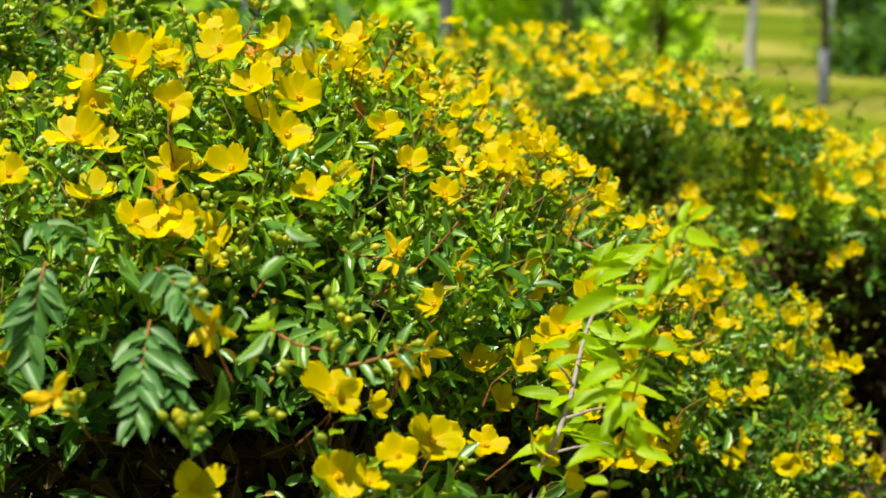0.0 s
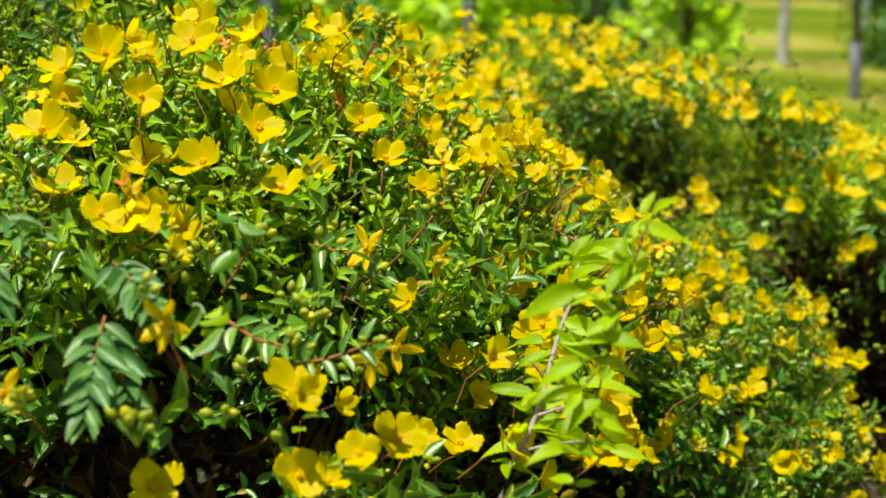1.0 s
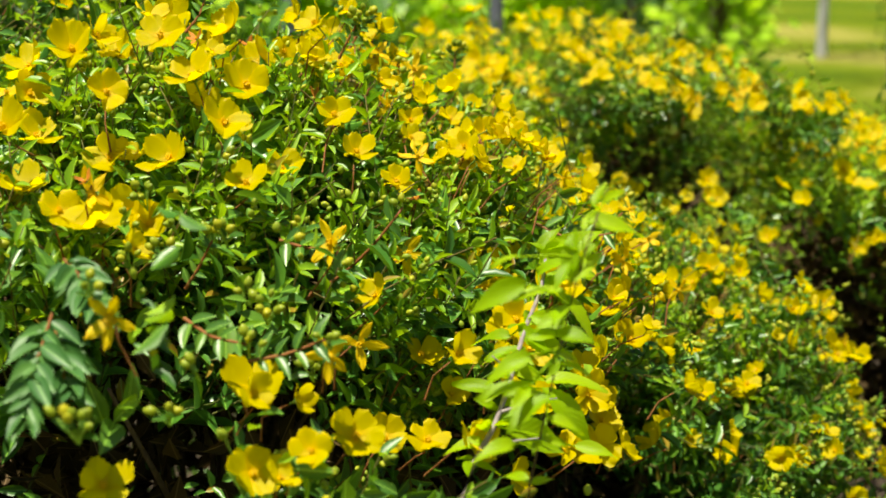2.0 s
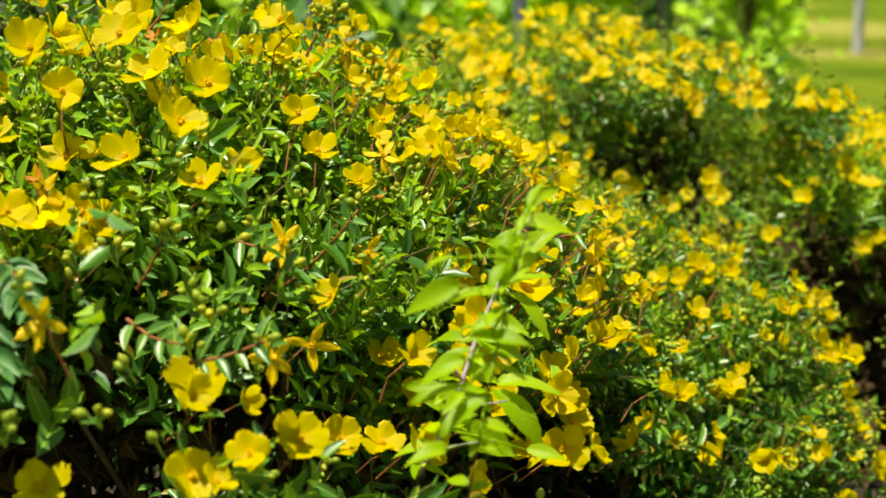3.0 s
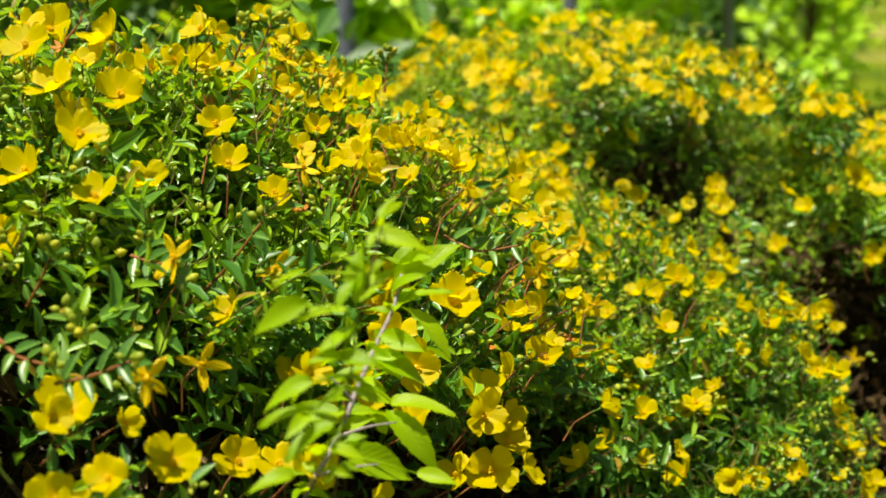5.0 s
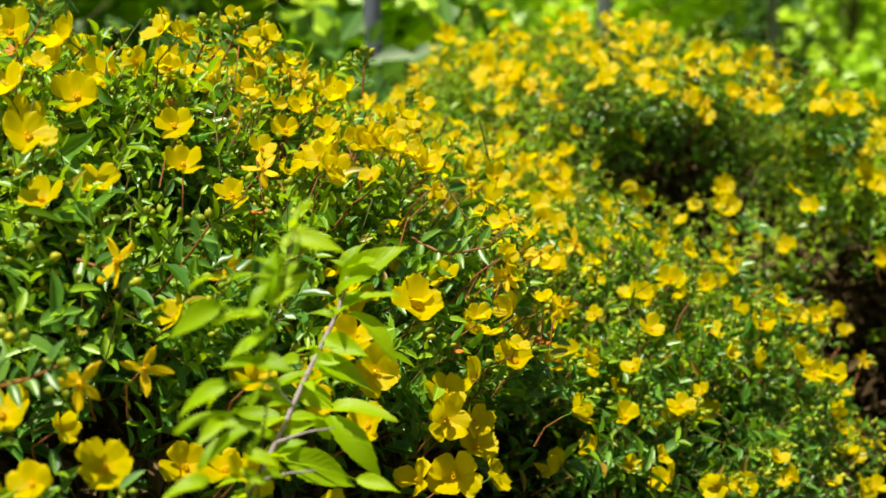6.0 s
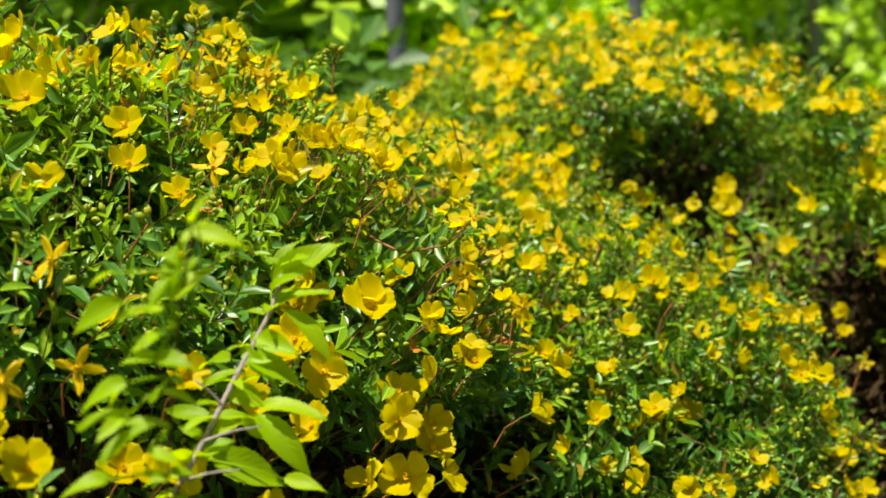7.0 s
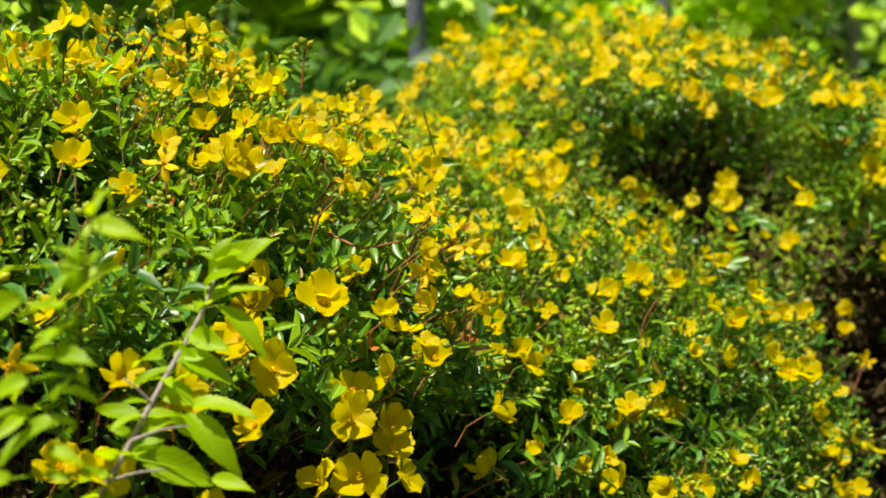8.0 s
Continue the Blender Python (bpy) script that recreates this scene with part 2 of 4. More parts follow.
def petal_mesh(name, material, length, half, cup, seed, narrow=False, nu=7, nv=11):
    """One petal along +x, base at the origin, its face up; broad and round towards the end, wavy, hollowed near the base."""
    r = random.Random(seed)
    us = [0.0, 0.2, 0.4, 0.6, 0.78, 0.9, 0.97, 1.0] if nu == 7 else [0.0, 0.45, 0.85, 1.0]
    know = ([0.0, 0.2, 0.4, 0.6, 0.78, 0.9, 0.97, 1.0], [0.36, 0.60, 0.80, 0.95, 1.0, 0.92, 0.80, 0.55])
    if narrow:
        know = (know[0], [0.35, 0.68, 0.96, 1.0, 0.82, 0.52, 0.28, 0.12])
    skew, ph, tip, roll = r.uniform(0.06, 0.22), r.uniform(0, 6.28), r.uniform(-0.04, 0.16), r.uniform(-0.12, 0.12)
    verts, uv = [], []
    for u in us:
        wide = float(np.interp(u, *know))
        for j in range(nv):
            v = 2 * j / (nv - 1) - 1
            wave = (0.070 * math.sin(ph + 3.4 * v + 3 * u) + 0.060 * math.sin(2 * ph + 9 * v + 5 * u) + 0.030 * math.sin(3 * ph + 17 * v)) * u ** 1.5
            x = length * (u * (1 - 0.06 * v * v * u * u) + 0.35 * wave)
            y = half * wide * v + skew * half * u * u
            hollow = 0.06 * (1 - u) * wide - 0.13 * u * u
            z = length * (cup * u ** 1.7 - tip * u ** 4 + hollow * v * v + wave * (0.4 + 0.6 * abs(v)) + roll * v * u)
            verts.append((x, y, z))
            uv.append((u, v))
    n = len(us)
    faces = [(a * nv + j, (a + 1) * nv + j, (a + 1) * nv + j + 1, a * nv + j + 1) for a in range(n - 1) for j in range(nv - 1)]
    return mesh_of(name, np.array(verts), [np.array(faces)], material, np.array(uv))


OPEN_PETALS = [petal_mesh("petal", PETAL, 0.55, 0.268, 0.50 + 0.16 * (k % 3), 10 + k) for k in range(9)]
CUPPED_PETALS = [petal_mesh("petal", PETAL, 0.56, 0.272, 0.66 + 0.16 * (k % 3), 30 + k) for k in range(6)]
FADED_PETALS = [petal_mesh("petal", FADED, 0.62, 0.125, 0.10 + 0.16 * (k % 3), 50 + k, True) for k in range(4)]


BROWN = petal_tissue("withered_petal", (0.62, 0.24, 0.03), (0.42, 0.13, 0.02), (0.60, 0.22, 0.02), 0.25)
BROWN_PETALS = [petal_mesh("petal", BROWN, 0.60, 0.14, 0.8 + 0.2 * k, 110 + k, True) for k in range(3)]


def stamen_mesh(name, count, spread, seed, sides=5):
    r = np.random.default_rng(seed)
    a = r.uniform(0, 2 * math.pi, count)
    lean = np.sqrt(r.uniform(0, 1, count)) * spread
    way = np.stack([np.cos(a) * lean, np.sin(a) * lean, np.ones(count)], -1)
    lengths = r.uniform(0.08, 0.15, count)
    tips = unit(way) * lengths[:, None]
    root = np.stack([np.cos(a), np.sin(a), 0 * a], -1) * 0.045
    mid = root * 0.6 + tips * 0.5 + np.array([0, 0, 0.02])
    paths = np.stack([root, mid, tips * 0.95, tips * 1.06], 1)
    dome = np.array([[(0, 0, 0.0), (0, 0, 0.02), (0, 0, 0.05), (0, 0, 0.07)]])
    radii = np.stack([0 * a + 0.009, 0 * a + 0.008, 0 * a + 0.015, 0 * a + 0.008], 1)
    return tubes_mesh(name, np.concatenate([paths, dome]), np.concatenate([radii, [[0.07, 0.065, 0.05, 0.02]]]), STAMEN, sides)


STAMENS = [stamen_mesh("stamen_tuft", 26, 0.75, 3 + k) for k in range(3)]


def calyx_mesh(name):
    """Five pointed sepals, the round seat of the flower and a short stalk below it."""
    verts, faces, uv = [], [], []
    for k in range(5):
        ang = k * 2 * math.pi / 5 + 0.6
        c, s = math.cos(ang), math.sin(ang)
        for u, w, z in ((0.02, 0.06, -0.05), (0.14, 0.075, -0.03), (0.24, 0.0, 0.03)):
            for v in (-1, 1):
                verts.append((c * u - s * w * v, s * u + c * w * v, z))
                uv.append((u * 4, v))
        a = k * 6
        faces += [(a, a + 1, a + 3, a + 2), (a + 2, a + 3, a + 5, a + 4)]
    rings = ((-0.45, 0.018), (-0.12, 0.022), (-0.06, 0.06), (-0.02, 0.07), (0.0, 0.05), (0.005, 0.01))
    first = len(verts)
    for z, rad in rings:
        for j in range(7):
            verts.append((rad * math.cos(j * 6.2832 / 7), rad * math.sin(j * 6.2832 / 7), z))
            uv.append((0.5, 0.5))
    for i in range(len(rings) - 1):
        for j in range(7):
            a = first + i * 7
            faces.append((a + j, a + (j + 1) % 7, a + 7 + (j + 1) % 7, a + 7 + j))
    return mesh_of(name, np.array(verts), [np.array(faces)], CALYX, np.array(uv))


CALYX_MESH = calyx_mesh("flower")


def whole_flower_mesh(name, petals, seed):
    """A small far flower in one mesh: five petals and a tuft."""
    r = random.Random(seed)
    verts, faces, uv = [], [], []
    for k in range(5):
        me = r.choice(petals)
        turn = Matrix.Rotation(k * 2 * math.pi / 5 + r.uniform(-0.12, 0.12), 4, "Z") @ Matrix.Rotation(r.uniform(-0.25, 0.3), 4, "X") @ Matrix.Rotation(r.uniform(-0.2, 0.25), 4, "Y")
        first = len(verts)
        verts += [tuple(turn @ v.co) for v in me.vertices]
        flat = {lp.vertex_index: tuple(me.uv_layers[0].data[i].uv) for i, lp in enumerate(me.loops)}
        uv += [flat[i] for i in range(len(me.vertices))]
        faces += [tuple(first + i for i in p.vertices) for p in me.polygons]
    return mesh_of(name, np.array(verts), [np.array(faces)], petals[0].materials[0], np.array(uv))


FAR_PETALS = [petal_mesh("far_petal", PETAL, 0.55, 0.31, 0.35 + 0.12 * k, 70 + k, False, 4, 3) for k in range(3)]
FAR_FLOWERS = [whole_flower_mesh("flower", FAR_PETALS, 80 + k) for k in range(6)]
FAR_FADED = [whole_flower_mesh("flower", FADED_PETALS, 90 + k) for k in range(2)]
BUD_MESHES = [ovals_mesh("bud", np.zeros((1, 3)), np.array([[0, 0, 1.0]]), np.array([1.0]), np.array([0.33 + 0.05 * k]), BUD_ONE, 8) for k in range(3)]
FROND_LEAVES = [leaves_mesh("leaf", np.zeros((1, 3)), np.array([[1.0, 0, 0]]), np.array([[0, 0, 1.0]]), np.array([1.0]), np.array([w]), SHADE_LEAF, leaf_template((0.15, 0.35, 0.55, 0.75, 0.9), f, c)) for w, f, c in ((0.19, 0.2, 0.10), (0.21, 0.26, 0.2), (0.18, 0.22, 0.28))]
LEAF_MESHES = [leaves_mesh("leaf", np.zeros((1, 3)), np.array([[1.0, 0, 0]]), np.array([[0, 0, 1.0]]), np.array([1.0]), np.array([w]), LEAF_ONE, leaf_template((0.15, 0.35, 0.55, 0.75, 0.9), f, c)) for w, f, c in ((0.20, 0.2, 0.10), (0.225, 0.26, 0.2), (0.185, 0.22, 0.32), (0.21, 0.3, 0.05))]

# ---- ground ----
gx = np.concatenate([np.linspace(-300, -14, 14), np.linspace(-12, 16, 57), np.linspace(18, 300, 14)])
gy = np.concatenate([np.linspace(-300, -14, 14), np.linspace(-12, 40, 105), np.linspace(44, 400, 16)])
XX, YY = np.meshgrid(gx, gy)
ZZ = 0.006 * np.sin(XX * 0.9 + 0.4 * YY) * np.cos(YY * 0.7) * (YY > 6)
cols = len(gx)
ii, jj = np.meshgrid(np.arange(len(gy) - 1), np.arange(cols - 1), indexing="ij")
k0 = (ii * cols + jj).ravel()
ground = put("ground", mesh_of("ground", np.stack([XX, YY, ZZ], -1).reshape(-1, 3), [np.stack([k0, k0 + 1, k0 + cols + 1, k0 + cols], -1)], GRASS),
             label="sunlit mown lawn with dry yellowish patches", kind="structure")

bed_r = np.linspace(0, 1, 9)
bed_a = np.linspace(0, 2 * math.pi, 41)[:-1]
RR, AA = np.meshgrid(bed_r, bed_a, indexing="ij")
edge = 1 + 0.06 * np.sin(5 * AA) + 0.04 * np.sin(9 * AA + 1)
bx, by = 0.2 + 2.3 * RR * edge * np.cos(AA), 2.9 + 2.5 * RR * edge * np.sin(AA)
bz = 0.035 * (1 - RR ** 2) + 0.012 * np.sin(bx * 17) * np.cos(by * 13) * (1 - RR) - 0.004 * (RR > 0.99) + 0.006
i0 = (np.arange(8)[:, None] * 40 + np.arange(40)[None]).ravel()
i1 = (np.arange(8)[:, None] * 40 + (np.arange(40)[None] + 1) % 40).ravel()
put("planting_bed", mesh_of("planting_bed", np.stack([bx, by, bz], -1).reshape(-1, 3), [np.stack([i0, i0 + 40, i1 + 40, i1], -1)], SOIL),
    label="dark bare soil under the flowering shrubs", kind="structure")

# ---- the flowering shrubs ----
# centre and radii of each mound
NEAR_MOUND = (np.array([-0.32, 1.95, 0.55]), np.array([0.75, 0.93, 0.68]))
FLANK_MOUND = (np.array([0.34, 2.70, 0.20]), np.array([0.585, 0.74, 0.60]))
SADDLE_MOUND = (np.array([-0.06, 2.98, 0.38]), np.array([0.60, 0.66, 0.60]))
BACK_MOUND = (np.array([0.34, 4.10, 0.49]), np.array([0.72, 0.90, 0.625]))
RIGHT_MOUND = (np.array([1.20, 3.78, 0.33]), np.array([0.66, 0.74, 0.54]))
LEFT_MOUND = (np.array([-0.84, 2.00, 0.58]), np.array([0.46, 0.52, 0.84]))
MOUNDS = [LEFT_MOUND, NEAR_MOUND, FLANK_MOUND, SADDLE_MOUND, BACK_MOUND, RIGHT_MOUND]
# gaps in the crown where no shoots grow: centre and radius
BACK_HOLLOWS = [
    (0.66, 3.74, 0.86, 0.22), (0.54, 3.60, 0.87, 0.12), (0.80, 3.68, 0.84, 0.18), (0.68, 3.44, 0.87, 0.16), (0.59, 3.40, 0.88, 0.11), (0.78, 3.46, 0.85, 0.14),
    (0.93, 3.26, 0.60, 0.20), (1.10, 3.16, 0.48, 0.26), (0.81, 3.42, 0.66, 0.10), (1.04, 3.30, 0.62, 0.15),
]
FLANK_HOLLOWS = [
    (0.40, 2.21, 0.61, 0.08), (0.58, 2.22, 0.57, 0.08), (0.33, 2.14, 0.57, 0.09), (0.46, 2.52, 0.74, 0.05),
    (0.36, 2.05, 0.55, 0.13), (0.43, 2.10, 0.47, 0.12),
]
NEAR_HOLLOWS = [
    (0.34, 1.83, 0.66, 0.09), (-0.44, 1.15, 0.86, 0.085), (-0.35, 1.13, 0.85, 0.075), (-0.49, 1.31, 1.00, 0.06),
    (-0.20, 1.13, 0.83, 0.08), (-0.42, 1.22, 0.94, 0.06), (0.26, 1.48, 0.77, 0.10), (0.33, 1.54, 0.72, 0.09),
    (0.21, 1.50, 0.88, 0.06), (-0.20, 1.27, 0.98, 0.06), (0.06, 1.27, 0.84, 0.07), (-0.02, 1.30, 0.94, 0.07),
]
LOWER_HOLLOWS = [
    (0.11, 1.43, 0.94, 0.05), (0.19, 1.60, 0.71, 0.14), (0.10, 1.42, 0.77, 0.13), (-0.05, 1.32, 0.79, 0.12),
    (0.30, 1.80, 0.62, 0.12), (-0.36, 1.21, 0.83, 0.08), (-0.04, 1.33, 0.97, 0.06), (-0.09, 1.42, 1.05, 0.05),
    (0.10, 1.40, 0.92, 0.07), (0.33, 1.74, 0.68, 0.11), (0.37, 1.77, 0.71, 0.10), (0.38, 1.77, 0.60, 0.09), (-0.25, 1.28, 0.83, 0.15), (-0.12, 1.31, 0.84, 0.09), (-0.32, 1.29, 0.93, 0.10), (0.86, 3.22, 0.69, 0.15), (1.00, 3.20, 0.58, 0.18), (0.26, 1.49, 0.73, 0.13), (0.33, 1.60, 0.72, 0.13), (-0.25, 1.40, 0.96, 0.07),
    (-0.34, 1.01, 0.89, 0.11), (-0.40, 1.20, 0.97, 0.09), (-0.22, 1.06, 0.87, 0.07), (-0.17, 1.13, 0.91, 0.06), (0.25, 1.44, 0.74, 0.10), (0.29, 1.55, 0.77, 0.09),
    (-0.22, 1.29, 1.00, 0.06), (0.01, 1.26, 0.87, 0.09), (0.25, 1.56, 0.87, 0.07),
]
HOLLOWS = [(np.array(row[:3]), row[3]) for row in BACK_HOLLOWS + FLANK_HOLLOWS + NEAR_HOLLOWS + LOWER_HOLLOWS]


def surface_points(mound, count, lowest, seed, floor=0.35):
    """Even random places on a mound's skin that do not lie inside a neighbour, with the outward normals."""
    r = np.random.default_rng(seed)
    c, rad = mound
    u = unit(r.normal(size=(count * 9, 3)))
    u = u[u[:, 2] > lowest]
    swell = np.array([noise.noise(Vector((a * 3.1 + c[0] * 5, b * 3.1 + c[1] * 5, d * 3.1))) for a, b, d in u * (rad / 0.7)])
    tuft = np.array([noise.noise(Vector((a * 6 + 3, b * 6 + c[1] * 5, d * 6))) for a, b, d in u * (rad / 0.7)])
    dent = np.clip(-0.04 - tuft, 0, 1)
    p = c + rad * u * (1 + 0.14 * swell + 0.07 * tuft - 0.5 * dent)[:, None]
    keep = np.ones(len(p), bool)
    for other in MOUNDS:
        if other is not mound:
            keep &= (((p - other[0]) / other[1]) ** 2).sum(1) > 0.80
    for hc, hr in HOLLOWS:
        keep &= np.linalg.norm(p - hc, axis=1) > hr
    keep &= p[:, 2] > 0.06
    keep &= r.uniform(size=len(p)) < np.clip(floor + 0.9 * (u[:, 2] - 0.1), floor, 1.0)
    low_side = np.clip((0.62 - u[:, 2]) / 0.5, 0, 1)
    keep &= (tuft > -0.42 + 0.53 * low_side) | (r.uniform(size=len(p)) < 0.10)
    keep &= (dent < 0.08) | (r.uniform(size=len(p)) < 0.2)
    return p[keep][:count], unit(u / rad)[keep][:count]


def shoots(tips, normals, lengths, pairs, leaf, r, flat=0.35):
    """Leafy shoots that end at tips: stem paths, and the base, axis, normal and size of each leaf."""
    n = len(tips)
    axis = unit(normals * 0.75 + np.array([0.28, -0.10, 0.06]) + r.normal(size=(n, 3)) * 0.42)
    bend = (np.array([0, 0, -0.26]) + r.normal(size=(n, 3)) * 0.10) * lengths[:, None]
    s4 = np.array([0, 0.33, 0.67, 1.0])
    base = tips - axis * lengths[:, None]
    path = base[:, None] + axis[:, None] * (s4[None, :, None] * lengths[:, None, None]) + bend[:, None] * (4 * s4 * (s4 - 1))[None, :, None] * -0.6
    p = unit(np.cross(axis, r.normal(size=(n, 3))))
    q = np.cross(axis, p)
    s = np.linspace(0.12, 0.98, pairs)[None] + r.uniform(-0.03, 0.03, (n, pairs))
    turn = r.uniform(0, 6.28, (n, 1)) + np.arange(pairs)[None] * np.where(r.uniform(size=(n, 1)) < flat, 0.15, math.pi / 2) + r.uniform(-0.3, 0.3, (n, pairs))
    B, A, N, L = [], [], [], []
    big = r.uniform(0.62, 1.3, (n, 1))
    for sign in (1, -1):
        out = sign * (np.cos(turn)[..., None] * p[:, None] + np.sin(turn)[..., None] * q[:, None])
        spread = 0.35 + 0.55 * s
        a = unit(axis[:, None] * spread[..., None] + out * 0.9 + r.normal(size=(n, pairs, 3)) * 0.14)
        b = base[:, None] + axis[:, None] * (s * lengths[:, None])[..., None] + (bend[:, None] * (4 * s * (s - 1))[..., None] * -0.6)
        nor = axis[:, None] + np.array([0, 0, 0.5]) + r.normal(size=(n, pairs, 3)) * 0.25
        B.append(b), A.append(a), N.append(nor)
        L.append(leaf * (0.62 + 0.45 * np.sin(math.pi * np.clip(s, 0, 1) ** 1.2)) * r.uniform(0.8, 1.15, (n, pairs)) * big)
    pack = lambda k: np.stack(k).reshape(-1, 3)
    return path, pack(B), pack(A), unit(pack(N)), np.stack(L).ravel(), axis, np.stack([s, s]).ravel()


def flower(kind, place, cm, out, parent, origin, r, near=True):
    """One flower as a part of its shrub: seat and sepals, five petals, the tuft of stamens, the stalk."""
    place = Vector(place) - origin
    out = Vector(out)
    if kind == "h":
        face = Vector((r.choice((-0.75, 0.75, 0.45)), r.uniform(-0.5, 0.05), 0.45)) + 0.35 * Vector(out)
    elif kind == "s":
        face = Vector((0.0, -0.85, 0.25)) + 0.2 * Vector(out)
    else:
        face = Vector((-0.06, -0.58, 0.56)) + 0.3 * Vector(out)
    face += Vector((r.gauss(0, 0.30), r.gauss(0, 0.22), r.gauss(0, 0.2)))
    size = cm / 100 * (1.0 if kind == "s" else 1.02)
    stand = frame_from(place, face.orthogonal(), face)
    m = stand @ Matrix.Rotation(r.uniform(0, 6.28), 4, "Z") @ Matrix.Scale(size, 4)
    if not near:
        bloom = r.choice(FAR_FADED if kind == "s" else FAR_FLOWERS)
        return put("flower", bloom, parent, m)
    heel = place - face.normalized() * size * 0.4
    root = place - (out + Vector((0, 0, 0.5))).normalized() * 0.075 + Vector((r.gauss(0, 0.02), r.gauss(0, 0.02), 0))
    bend = [m.inverted() @ v for v in (root, (root + heel) / 2 + Vector((r.gauss(0, 0.006), 0, 0.006)), heel)]
    stalk = tubes_mesh("stalk", np.array([bend]), np.array([[0.0014, 0.0012, 0.0010]]) / size, TWIG, 5)
    seat = put("flower", CALYX_MESH, parent, m, {"s": "withered narrow orange-yellow bloom", "w": "shrivelled orange-brown bloom"}.get(kind, ""))
    put("stalk", stalk, seat)
    petals = {"o": OPEN_PETALS, "h": CUPPED_PETALS if r.random() < 0.6 else OPEN_PETALS, "s": FADED_PETALS, "w": BROWN_PETALS}[kind]
    for k in range(5 if kind in "oh" else r.choice((4, 5, 5))):
        turn = Matrix.Rotation(k * 2 * math.pi / 5 + (r.uniform(-0.13, 0.13) if kind in "oh" else r.uniform(-0.5, 0.5)), 4, "Z") @ Matrix.Translation((0.012, 0, 0.012))
        tilt = Matrix.Rotation(r.uniform(-0.05, 0.30), 4, "X") @ Matrix.Rotation(r.uniform(-0.38, 0.20) if kind in "oh" else r.uniform(-0.55, 0.40), 4, "Y")
        put("petal", r.choice(petals), seat, turn @ tilt @ Matrix.Scale(r.uniform(0.86, 1.06), 4))
    if kind in "ohs" or r.random() < 0.5:
        put("stamen_tuft", r.choice(STAMENS), seat, Matrix.Translation((0, 0, 0.02)))
    return seat


def frond(tip, foot, parent, o, rr):
    """A long shoot with two ranks of large leaves that reaches out of the crown."""
    tip, foot = Vector(tip) - Vector(o), Vector(foot) - Vector(o)
    axis = (tip - foot).normalized()
    up = Vector((0.1, -0.5, 0.85))
    side = axis.cross(up).normalized()
    line = np.array([[foot, foot.lerp(tip, 0.5) + Vector((0, 0, 0.012)), tip]])
    put("shoot", tubes_mesh("shoot", line, np.array([[0.0016, 0.0013, 0.0009]]), TWIG, 6), parent)
    for k in range(10):
        spot = foot.lerp(tip, 0.06 + 0.93 * k / 9 + rr.uniform(-0.03, 0.03)) + Vector((0, 0, 0.012 * math.sin(math.pi * k / 9)))
        for sign in (-1, 1):
            way = axis * (0.6 + 0.09 * k) + side * sign * rr.uniform(0.45, 0.95) + up * rr.uniform(-0.5, 0.45)
            tilt = up + side * rr.uniform(-0.8, 0.8) + axis * rr.uniform(-0.3, 0.3)
            put("leaf", rr.choice(FROND_LEAVES), parent, frame_from(spot, way, tilt) @ Matrix.Scale(rr.uniform(0.030, 0.050) * (0.75 + 0.25 * math.sin(math.pi * (k + 1) / 11)), 4))


def arching_shoot(line, parent, o, rr):
    """A bare red stem in a long curve, with pairs of broad leaves and a few buds at its end."""
    pts = np.array(line, float) - np.array(o)
    k = np.linspace(0, len(pts) - 1, 9)
    curve = np.stack([np.interp(k, np.arange(len(pts)), pts[:, a]) for a in range(3)], -1)
    curve[1:-1] = (curve[:-2] + 2 * curve[1:-1] + curve[2:]) / 4
    put("shoot", tubes_mesh("shoot", curve[None], np.linspace(0.0024, 0.0014, 9)[None], TWIG, 7), parent)
    rise = curve[-1] - curve[0]
    slim = 0.62 if rise[2] > math.hypot(rise[0], rise[1]) else 1.0
    for i in range(1, 9, 2):
        axis = Vector(curve[i] - curve[i - 1]).normalized()
        side = axis.cross(Vector((0.0, -0.8, 0.6))).normalized()
        for sign in (-1, 1):
            way = axis * 0.5 + side * sign * rr.uniform(0.6, 0.9) + Vector((0, -0.2, rr.uniform(-0.2, 0.25)))
            tilt = Vector((rr.uniform(-0.5, 0.3), -0.6, 0.7))
            put("leaf", rr.choice(LEAF_MESHES), parent, frame_from(curve[i], way, tilt) @ Matrix.Scale(slim * rr.uniform(0.024, 0.036), 4))
    bud_bunch(curve[-1] + np.array(o), 3 if slim == 1.0 else 6, 0.010 if slim == 1.0 else 0.016, parent, o, rr)


